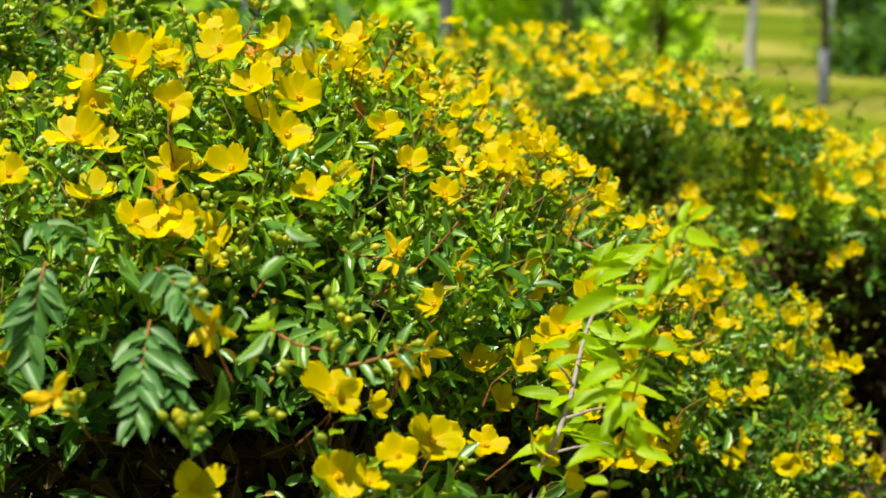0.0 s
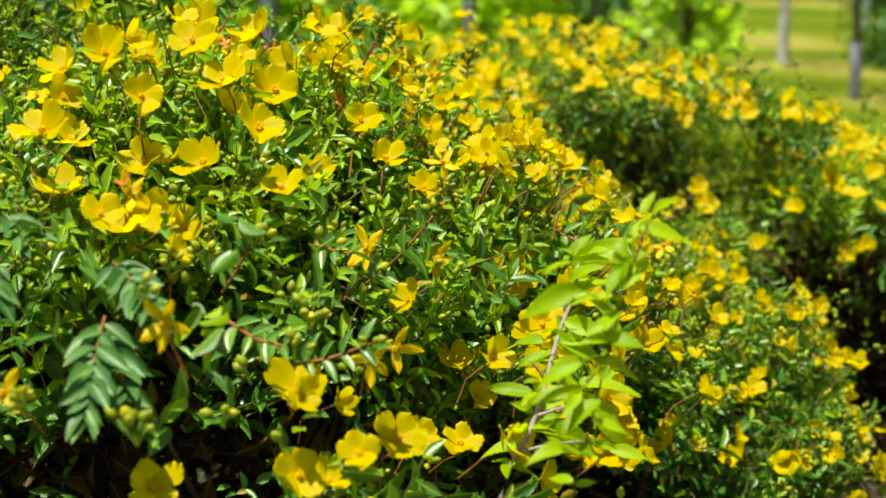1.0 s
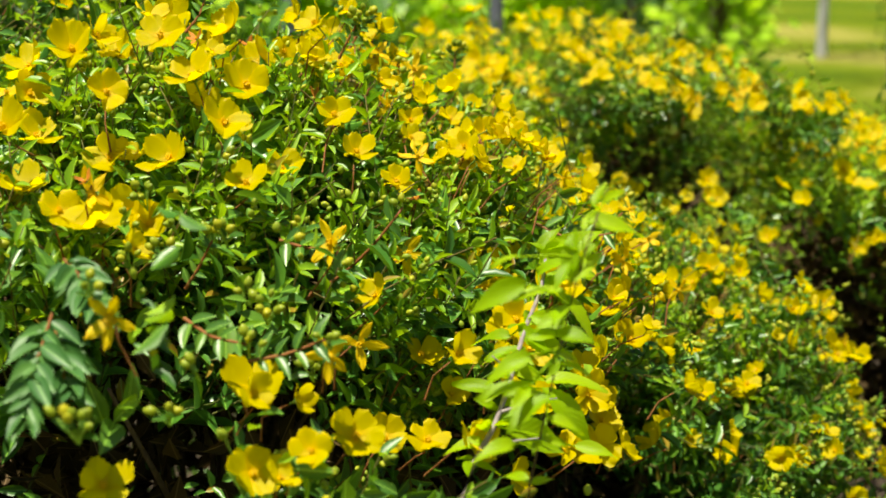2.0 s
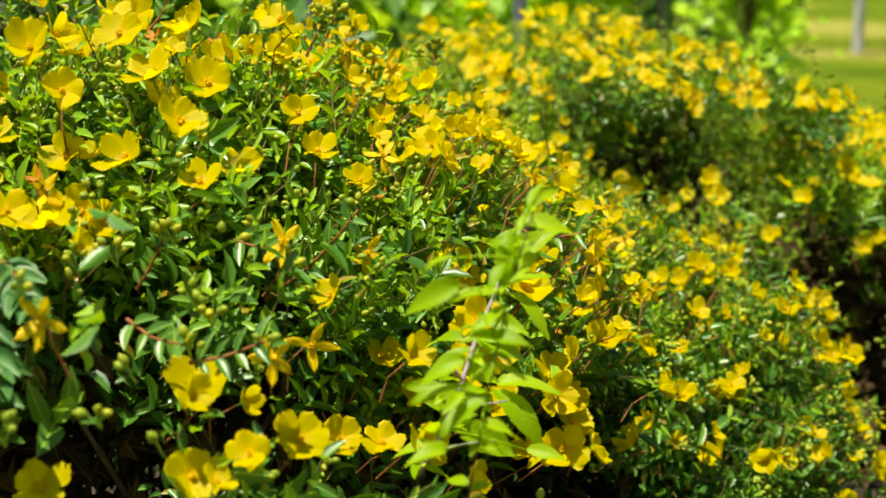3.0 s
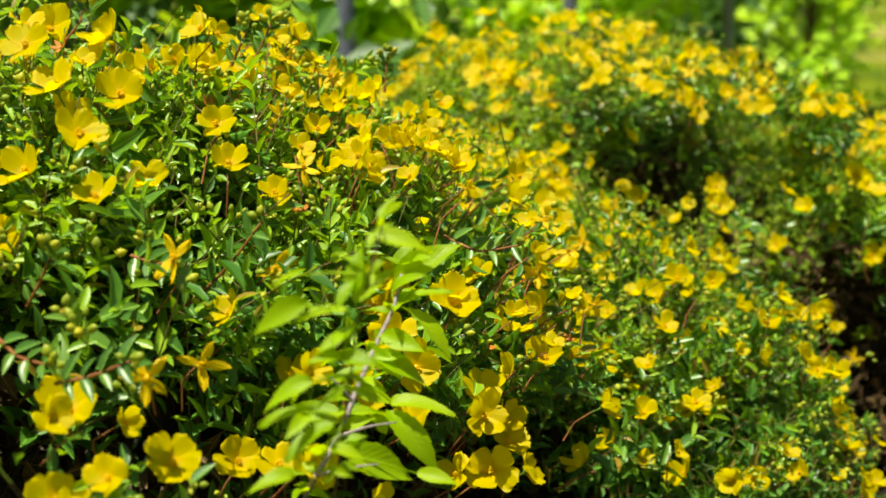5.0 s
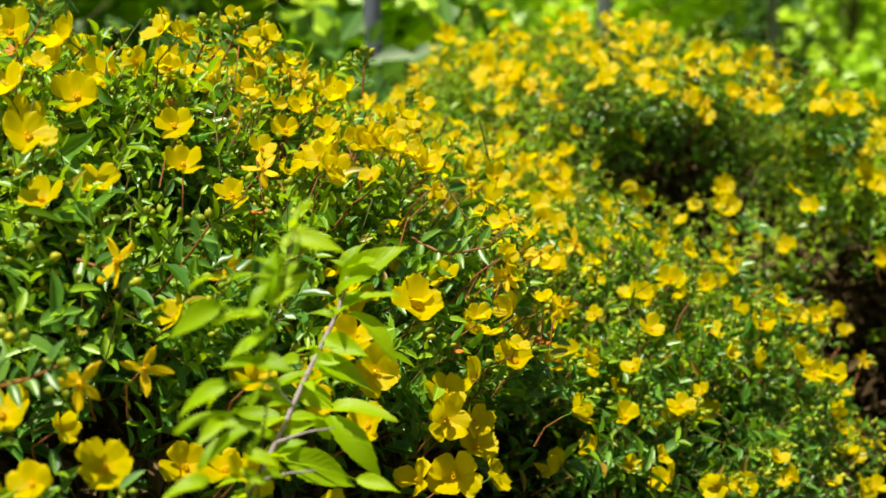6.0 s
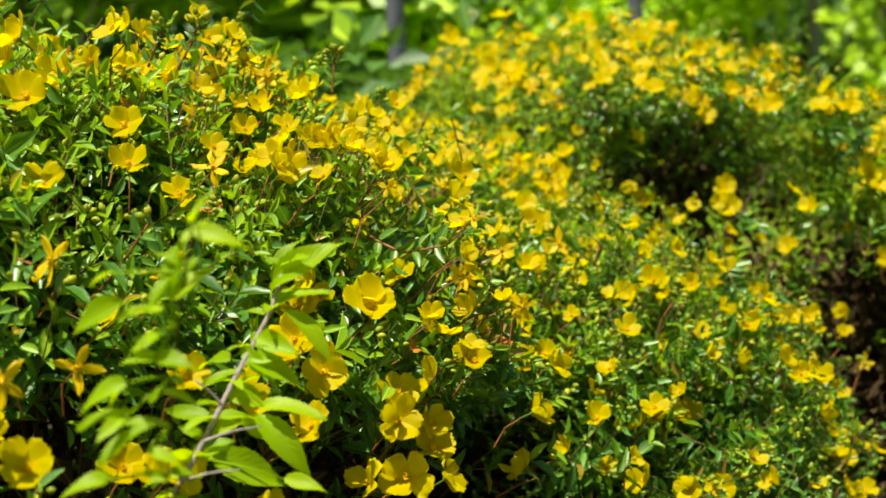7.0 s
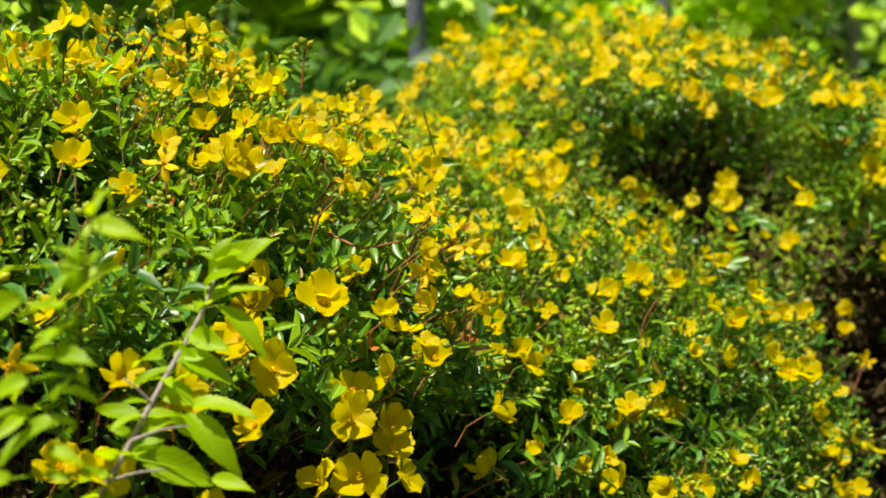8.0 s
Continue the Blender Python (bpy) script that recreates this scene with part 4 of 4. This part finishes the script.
LEAVES_B = [
    (0.215, 1.051, 1.069, 0.220, 1.066, 1.118),
    (0.215, 1.050, 1.064, 0.253, 1.073, 1.089),
    (0.175, 1.044, 1.066, 0.122, 1.035, 1.035),
    (0.213, 1.048, 1.054, 0.160, 1.053, 1.046),
    (0.231, 1.064, 1.122, 0.286, 1.057, 1.103),
    (0.238, 1.067, 1.134, 0.252, 1.082, 1.156),
    (0.179, 1.032, 0.997, 0.137, 1.012, 0.974),
    (0.178, 1.031, 0.993, 0.157, 1.039, 0.969),
    (0.183, 1.028, 0.970, 0.126, 1.028, 0.951),
    (0.176, 1.026, 0.967, 0.164, 0.995, 0.951),
    (0.163, 1.014, 0.915, 0.129, 0.984, 0.908),
    (0.200, 1.039, 1.016, 0.241, 1.023, 1.006),
    (0.168, 1.048, 1.090, 0.141, 1.057, 1.070),
    (0.212, 1.044, 1.035, 0.185, 1.028, 1.019),
    (0.202, 1.034, 0.987, 0.236, 1.037, 0.976),
    (0.197, 1.027, 0.958, 0.157, 1.000, 0.930),
    (0.193, 1.023, 0.938, 0.227, 1.019, 0.917),
    (0.218, 1.054, 1.083, 0.201, 1.035, 1.058),
    (0.205, 1.040, 1.016, 0.179, 1.021, 1.011),
    (0.197, 1.031, 0.977, 0.212, 1.034, 0.992),
    (0.191, 1.019, 0.919, 0.211, 1.017, 0.902),
    (0.228, 1.061, 1.112, 0.247, 1.082, 1.131),
]

FRONDS = [((-0.252, 1.089, 1.025), (-0.299, 1.158, 1.065)), ((-0.292, 0.972, 0.946), (-0.295, 1.089, 1.024)), ((-0.268, 1.027, 0.966), (-0.297, 1.105, 1.003)), ((-0.410, 1.039, 0.994), (-0.405, 1.116, 1.078)), ((-0.396, 1.197, 1.077), (-0.455, 1.282, 1.087))]
# red-stemmed shoots that arch clear of the crown, from root to end
ARCHES = [
    [(-0.092, 1.521, 0.940), (-0.038, 1.502, 0.980), (-0.001, 1.491, 1.018), (0.033, 1.492, 1.062)],
    [(-0.218, 1.380, 0.985), (-0.201, 1.376, 1.010), (-0.183, 1.373, 1.044)],
    [(-0.189, 1.219, 0.988), (-0.155, 1.188, 0.975), (-0.115, 1.169, 0.972)],
    [(-0.114, 1.175, 0.952), (-0.074, 1.169, 0.961), (-0.032, 1.165, 0.978)],
    [(-0.114, 1.446, 1.030), (-0.080, 1.426, 1.024), (-0.050, 1.409, 1.028)],
    [(0.207, 1.852, 0.976), (0.256, 1.830, 0.956), (0.320, 1.816, 0.970)],
    [(-0.072, 1.804, 1.221), (-0.059, 1.803, 1.247), (-0.045, 1.802, 1.271)],
    [(-0.104, 2.146, 1.155), (-0.075, 2.147, 1.205), (-0.039, 2.096, 1.251)],
    [(0.078, 2.196, 1.146), (0.081, 2.202, 1.176), (0.083, 2.207, 1.202)],
    [(-0.081, 1.940, 1.207), (-0.060, 1.946, 1.240), (-0.048, 1.952, 1.269)],
    [(-0.270, 1.713, 1.264), (-0.252, 1.719, 1.285), (-0.244, 1.724, 1.307)],
]
# bunches of buds: place, how many, spread
BUNCHES = [
    ((-0.243, 0.952, 0.947), 7, 0.022),
    ((-0.170, 1.013, 0.946), 3, 0.010),
    ((-0.151, 1.079, 0.972), 3, 0.010),
    ((-0.111, 1.017, 0.916), 2, 0.008),
    ((-0.103, 1.226, 0.993), 7, 0.020),
    ((-0.124, 1.249, 1.008), 3, 0.012),
    ((-0.157, 1.301, 1.066), 4, 0.010),
    ((-0.221, 1.352, 1.066), 3, 0.010),
    ((-0.227, 1.316, 1.040), 4, 0.014),
    ((-0.265, 1.295, 1.034), 4, 0.016),
    ((-0.391, 1.220, 1.068), 3, 0.012),
    ((-0.353, 0.976, 0.966), 6, 0.020),
    ((-0.099, 1.141, 0.977), 1, 0.004),
    ((-0.081, 1.401, 1.055), 3, 0.012),
    ((-0.054, 1.224, 0.930), 3, 0.010),
    ((-0.269, 1.408, 1.090), 5, 0.020),
    ((-0.249, 1.045, 1.058), 4, 0.014),
]
shrub("large rounded shrub with cupped yellow flowers and dark green leaves", NEAR_MOUND, 1500, 100, True, UPPER + FRONT + HEART + FLANK + WITHERED, 56, 0.041, 7, 300, 150, fronds=FRONDS, arches=ARCHES, bunches=BUNCHES, floor=0.17, tender=0.66, budding=0.50, crowd=((-0.16, 1.72), 150))
shrub("low spreading shrub with yellow flowers and many pale buds", FLANK_MOUND, 1420, 200, True, MIDDLE + OUTER + LOW, 96, 0.034, 7, 120, 80, tender=0.5, budding=0.30)
shrub("tall leafy shrub with upright shoots and few yellow flowers", LEFT_MOUND, 900, 600, True, [], 26, 0.036, 8)
shrub("yellow-flowered shrub between two taller mounds", SADDLE_MOUND, 900, 300, False, SADDLE, 420, 0.036, 7, tender=1.15, budding=0.65)
shrub("tall rounded shrub thick with yellow flowers round a hollow", BACK_MOUND, 1300, 400, False, BACK, 500, 0.040, 7, tender=1.1, budding=0.6, lobes=[((0.50, 3.62, 1.02), (0.16, 0.30, 0.06), 210, 22), ((0.70, 3.62, 0.98), (0.16, 0.30, 0.06), 230, 18), ((0.89, 3.60, 0.95), (0.13, 0.26, 0.05), 130, 10)], lowest=-0.4)
shrub("broad shrub with yellow flowers and arching leafy shoots", RIGHT_MOUND, 1000, 500, False, FAR_RIGHT, 500, 0.040, 7, tender=1.0, lobes=[((1.02, 3.27, 0.76), (0.30, 0.22, 0.06), 80, 3)], lowest=-0.3)

# ---- the sapling in front ----
def smooth_path(points, count):
    pts = np.array(points, float)
    d = np.r_[0, np.cumsum(np.linalg.norm(np.diff(pts, axis=0), axis=1))]
    s = np.linspace(0, d[-1], count)
    return np.stack([np.interp(s, d, pts[:, k]) for k in range(3)], -1)


def sapling_leaf_mesh(name, half, curl, seed):
    """A pointed oval leaf with a finely toothed edge, pleated between its veins."""
    rows = np.linspace(0.06, 0.97, 15)
    verts, uv = [(0, 0, 0)], [(0, 0)]
    for i, s in enumerate(rows):
        w = half * math.sin(math.pi * s ** 0.85) ** 0.85 * (1.0 + (0.06 if i % 2 else -0.02))
        for v in (-1, -0.5, 0, 0.5, 1):
            pleat = 0.003 * (1 if i % 2 else -1) * (1 - abs(abs(v) * 2 - 1))
            verts.append((s - (0.03 if abs(v) == 1 and i % 2 else 0), v * w, 0.42 * abs(v) * w - curl * s ** 2.0 + 0.05 * math.sin(5 * s + 2 * seed) * v + pleat))
            uv.append((s, v))
    verts.append((1.0, 0, -curl))
    uv.append((1, 0))
    last = len(verts) - 1
    quads = [(1 + i * 5 + j, 2 + i * 5 + j, 7 + i * 5 + j, 6 + i * 5 + j) for i in range(len(rows) - 1) for j in range(4)]
    tris = [(0, 2 + j, 1 + j) for j in range(4)] + [(last - 5 + j, last - 4 + j, last) for j in range(4)]
    return mesh_of(name, np.array(verts, float), [np.array(tris), np.array(quads)], SAPLING_LEAF, np.array(uv))


SAPLING_LEAVES = [sapling_leaf_mesh("leaf", 0.165 + 0.012 * k, (0.20, 0.34, 0.44, 0.26)[k], k) for k in range(4)]
sapling = tagged(new("sapling"), "young tree sapling with light green toothed leaves on grey stems", "sapling")
sapling.location = (0.07, 1.16, 0.02)
s_o = np.array(sapling.location)
stem_a = smooth_path([(0.07, 1.16, 0.02), (0.06, 1.20, 0.45), (0.108, 1.250, 0.785), (0.121, 1.260, 0.811), (0.153, 1.285, 0.864), (0.164, 1.320, 0.898), (0.179, 1.370, 0.936), (0.200, 1.400, 0.978), (0.207, 1.427, 1.017)], 24)
stem_b = smooth_path([(0.09, 1.15, 0.02), (0.14, 1.10, 0.5), (0.179, 1.090, 0.845), (0.203, 1.070, 0.972), (0.216, 1.060, 1.034), (0.225, 1.060, 1.074), (0.243, 1.050, 1.133)], 24)
put("stem", tubes_mesh("stem", stem_a[None] - s_o, np.linspace(0.0066, 0.0022, 24)[None], SAPLING_BARK, 8), sapling)
put("stem", tubes_mesh("stem", stem_b[None] - s_o, np.linspace(0.0020, 0.0008, 24)[None], BROWN_STEM, 8), sapling, None, "thin brown stem")
for foot, tip in (((0.153, 1.285, 0.864), (0.215, 1.285, 0.880)), ((0.164, 1.316, 0.893), (0.142, 1.30, 0.925)), ((0.130, 1.266, 0.826), (0.20, 1.25, 0.845))):
    side = smooth_path([foot, tuple((np.array(foot) + tip) / 2 + (0, 0, 0.003)), tip], 6)
    put("side_twig", tubes_mesh("side_twig", side[None] - s_o, np.linspace(0.0022, 0.0008, 6)[None], SAPLING_BARK, 7), sapling)
leaf_random = random.Random(5)
for k, (x, y, z, u, v, w) in enumerate(LEAVES_A + LOWER_LEAVES + LEAVES_B):
    foot, tip = Vector((x, y, z)), Vector((u, v, w))
    way = tip - foot
    up = Vector((leaf_random.uniform(-0.45, 0.3), leaf_random.uniform(-0.85, -0.15), 0.7)) if k else Vector((-0.2, -0.9, 0.5))
    m = frame_from(foot - Vector(s_o), way + Vector((0, 0, 0.012)), up) @ Matrix.Scale(way.length * 0.98, 4)
    blade = put("leaf", SAPLING_LEAVES[k % 4], sapling, m)
    stem = stem_a if y > 1.2 else stem_b
    root = Vector(stem[np.argmin(np.linalg.norm(stem - np.array(foot), axis=1))])
    bend = [m.inverted() @ (q - Vector(s_o)) for q in (root, (root + foot) / 2 + Vector((0, 0, 0.002)), foot + way * 0.04)]
    put("stalk", tubes_mesh("stalk", np.array([bend]), np.array([[0.0011, 0.0010, 0.0008]]) / (way.length * 0.98), SAPLING_LEAF, 5), blade)

# small new leaves crowd the upper part of both stems
for stem, first, many in ((stem_a, 17, 19), (stem_b, 17, 11)):
    for k in range(many):
        spot = stem[min(23, first + int(k * (24 - first) / many))]
        turn = k * 2.4 + leaf_random.uniform(-0.4, 0.4)
        way = Vector((math.cos(turn), math.sin(turn), leaf_random.uniform(-0.2, 0.5) + (0.8 if k > many - 4 else 0)))
        up = Vector((leaf_random.uniform(-0.4, 0.4), leaf_random.uniform(-0.6, 0.1), 0.9))
        put("leaf", SAPLING_LEAVES[k % 4], sapling, frame_from(Vector(spot - s_o), way, up) @ Matrix.Scale(leaf_random.uniform(0.022, 0.048), 4))

# ---- vines on posts behind the shrubs ----
LOBES = [(0.0, 0.0), (-0.10, 0.42), (0.18, 0.52), (0.34, 0.36), (0.62, 0.50), (0.70, 0.22), (1.0, 0.0)]
rim = [(s, v, 0.10 * v) for s, v in LOBES] + [(s, -v, 0.10 * v) for s, v in LOBES[-2:0:-1]]
VINE_TEMPLATE = (np.array([(0.38, 0.0, -0.03)] + rim), np.array([(0, 1 + (k + 1) % len(rim), 1 + k) for k in range(len(rim))]), np.zeros((0, 4), int))


def post(x, y, height, radius, label):
    """A slim weathered stake, slightly crooked, with a chamfered head."""
    h = np.array([-0.05, 0.3 * height, 0.7 * height, height - 0.03, height])
    path = np.stack([0.01 * np.sin(h * 2 + x), 0.008 * np.cos(h * 3), h], -1)
    ob = put("vine_post", tubes_mesh("vine_post", path[None], np.array([[1, 0.98, 0.97, 0.95, 0.6]]) * radius, POST_GREY, 10))
    ob.location = (x, y, 0)
    return tagged(ob, label, "post", "posts along the vine row")


def vine(x, y, wide, deep, low, high, count, seed, leaf=0.13, label="leafy green vine trained upright, its foliage lit by the sun"):
    r = np.random.default_rng(seed)
    top = tagged(new("grapevine"), label, "vine", "vines in the row")
    top.location = (x, y, 0)
    trunk = smooth_path([(0, 0, -0.03), (0.04, 0.02, 0.3), (-0.03, 0.0, 0.7), (0.02, 0.03, 1.0)], 10)
    put("trunk", tubes_mesh("trunk", trunk[None], np.linspace(0.03, 0.02, 10)[None], WOOD, 8), top)
    canes = []
    for _ in range(14):
        a, b = r.uniform(-1, 1), r.uniform(-1, 1)
        end = np.array([a * wide * 0.8, b * deep * 0.8, r.uniform(low + 0.2, high)])
        canes.append(smooth_path([(0.02, 0.03, 0.6 + 0.4 * r.uniform()), (end[0] * 0.5, end[1] * 0.5, 0.9 + 0.2 * r.uniform()), end], 8))
    canes = np.array(canes)
    for one in canes:
        put("cane", tubes_mesh("cane", one[None], np.linspace(0.007, 0.003, 8)[None], WOOD, 5), top)
    # leaves in clumps, with gaps between them
    clumps = np.stack([r.uniform(-wide, wide, 40), r.uniform(-deep, deep, 40), low + (high - low) * r.uniform(0, 1, 40) ** 0.8], -1)
    clumps[:, 1] += 0.75 * deep * (2 * (clumps[:, 2] - low) / (high - low) - 0.6)
    base = clumps[r.integers(0, 40, count)] + r.normal(0, 1, (count, 3)) * np.array([0.11, 0.10, 0.10])
    a = r.uniform(0, 6.28, count)
    axis = np.stack([np.cos(a), np.sin(a), r.uniform(-0.9, 0.1, count)], -1)
    nor = np.stack([0.4 * np.cos(a), 0.4 * np.sin(a) - 0.7, np.ones(count)], -1) + r.normal(0, 0.45, (count, 3))
    size = r.uniform(0.65, 1.35, count) * leaf
    put("foliage", leaves_mesh("foliage", base, axis, nor, size, size, VINE_LEAF, VINE_TEMPLATE), top, kind="stuff")
    return top


post(-0.72, 6.44, 2.0, 0.040, "slim grey weathered post among vine leaves")
post(0.17, 8.47, 2.0, 0.042, "slim grey weathered post behind the flowers")
post(1.33, 13.4, 1.85, 0.048, "grey weathered post at the vine row")
post(2.32, 16.8, 1.85, 0.05, "pale grey weathered post at the end of the vine row")
# the vines' tops stay out of view, raised to shade the leaves below
vine(-3.1, 5.6, 0.75, 0.35, 0.15, 2.15, 1700, 21, 0.16)
vine(-2.15, 5.9, 0.60, 0.40, 0.10, 2.20, 2300, 22, 0.16)
vine(-4.4, 7.6, 0.9, 0.5, 0.1, 2.2, 2300, 27)
vine(-3.0, 8.4, 0.9, 0.5, 0.1, 2.15, 1700, 28)
vine(-1.7, 8.9, 0.8, 0.5, 0.1, 2.1, 1500, 29, 0.15)
vine(-1.08, 6.9, 0.46, 0.30, 0.35, 2.1, 1000, 23, 0.19)
vine(0.15, 9.6, 0.60, 0.40, 0.15, 2.0, 850, 24, 0.10)
vine(0.62, 13.4, 0.45, 0.5, 0.10, 2.15, 1500, 25, 0.11)
vine(1.68, 10.4, 0.30, 0.35, 0.25, 2.0, 480, 30, 0.10)
vine(-0.72, 10.4, 0.60, 0.40, 0.15, 2.0, 1300, 35, 0.11)
vine(-0.05, 12.2, 0.60, 0.45, 0.15, 2.0, 1300, 36, 0.11)
vine(0.50, 11.4, 0.45, 0.35, 0.15, 2.1, 1500, 33, 0.10)
vine(1.85, 11.9, 0.32, 0.35, 0.45, 2.0, 800, 34, 0.10)

# ---- trees on the lawn ----


def clump_leaves(name, parent, centres, spread, count, size, material, seed):
    r = np.random.default_rng(seed)
    base = centres[r.integers(0, len(centres), count)] + r.normal(0, 1, (count, 3)) * spread
    axis = r.normal(size=(count, 3))
    nor = r.normal(size=(count, 3)) * 0.6 + np.array([0, 0, 1.0])
    length = r.uniform(0.7, 1.2, count) * size
    put(name, leaves_mesh(name, base, axis, nor, length, length * 0.3, material, COARSE_LEAF), parent, kind="stuff")


def tree(x, y, lean, radius, material, crown_low, crown_high, wide, seed, label, guard=0.0):
    r = np.random.default_rng(seed)
    top = tagged(new("tree"), label, "tree", "young trees on the lawn")
    top.location = (x, y, 0)
    path = smooth_path([(0, 0, -0.05), (lean * 0.2, 0.01, 0.8), (lean * 0.7, -0.02, 1.7), (lean, 0.02, crown_high * 0.85)], 14)
    put("trunk", tubes_mesh("trunk", path[None], np.linspace(radius * 1.15, radius * 0.35, 14)[None], material, 12), top)
    if guard:
        put("trunk_guard", tubes_mesh("trunk_guard", np.array([[(0, 0, -0.02), (lean * 0.05, 0, guard * 0.5), (lean * 0.12, 0, guard)]]), np.full((1, 3), radius * 1.45), POST_GREY, 12), top, None, "grey tube round the foot of the trunk")
    limbs, centres = [], []
    for k in range(9):
        a = k * 2.4 + r.uniform(-0.3, 0.3)
        z = crown_low + (crown_high - crown_low) * r.uniform(0.0, 0.7)
        out = wide * r.uniform(0.6, 1.0)
        start = np.array([lean * z / crown_high, 0, z - 0.25])
        end = np.array([math.cos(a) * out, math.sin(a) * out, z + 0.35])
        limbs.append(smooth_path([start, start * 0.5 + end * 0.5 + (0, 0, 0.12), end], 7))
        centres += [end, start * 0.4 + end * 0.6 + (0, 0, 0.2), end + (0, 0, 0.35)]
    for one in limbs:
        put("limb", tubes_mesh("limb", one[None], np.linspace(radius * 0.4, radius * 0.1, 7)[None], material, 6), top)
    clump_leaves("crown", top, np.array(centres), np.array([0.28, 0.28, 0.22]), 800, 0.11, TREE_LEAF, seed + 1)
    return top


tree(3.92, 18.0, 0.03, 0.058, TRUNK_PALE, 2.4, 4.6, 1.3, 31, "young tree with a straight pale grey trunk on the lawn")
tree(3.74, 13.95, -0.10, 0.034, TRUNK_DARK, 2.4, 4.2, 1.1, 32, "young tree with a thin dark trunk in a grey guard", 0.50)

tree(6.83, 25.58, 0.0, 0.05, TRUNK_PALE, 2.6, 4.8, 1.3, 33, "young tree with a thin pale grey trunk beyond the lawn")


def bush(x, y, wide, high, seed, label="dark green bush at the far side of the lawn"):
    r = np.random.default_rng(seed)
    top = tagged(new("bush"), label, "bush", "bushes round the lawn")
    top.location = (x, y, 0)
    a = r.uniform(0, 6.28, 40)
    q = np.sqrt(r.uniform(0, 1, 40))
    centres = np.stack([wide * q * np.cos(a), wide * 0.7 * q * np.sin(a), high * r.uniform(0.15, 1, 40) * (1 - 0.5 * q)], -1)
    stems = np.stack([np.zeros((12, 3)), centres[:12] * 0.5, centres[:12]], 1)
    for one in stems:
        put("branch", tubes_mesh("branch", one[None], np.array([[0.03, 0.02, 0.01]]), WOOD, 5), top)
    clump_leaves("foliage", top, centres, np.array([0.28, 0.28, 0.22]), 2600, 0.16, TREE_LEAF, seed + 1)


bush(7.75, 26.6, 0.9, 1.6, 46)
bush(5.39, 17.75, 0.25, 0.30, 47, "small dark green bush on the lawn")
bush(9.6, 30.5, 1.6, 1.5, 41)
bush(12.6, 33.0, 1.8, 1.8, 42)
bush(8.3, 40.0, 1.8, 1.6, 43)
# two invented dark bushes in place of the vines' own shaded leaves
bush(-2.5, 7.4, 0.8, 2.0, 44, "dark green bush added to stand for shade beside the vine row")
bush(-1.3, 7.9, 0.7, 1.9, 45, "dark green bush added to stand for shade among the vines")
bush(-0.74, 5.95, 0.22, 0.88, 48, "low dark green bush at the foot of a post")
# invented bushes that darken the gap between vines, where deep shade lies
bush(1.18, 15.0, 0.50, 1.15, 49, "dark green bush added for the deep shade behind a vine post")
bush(1.85, 15.6, 0.42, 1.05, 50, "dark green bush added for the deep shade behind the vine row")
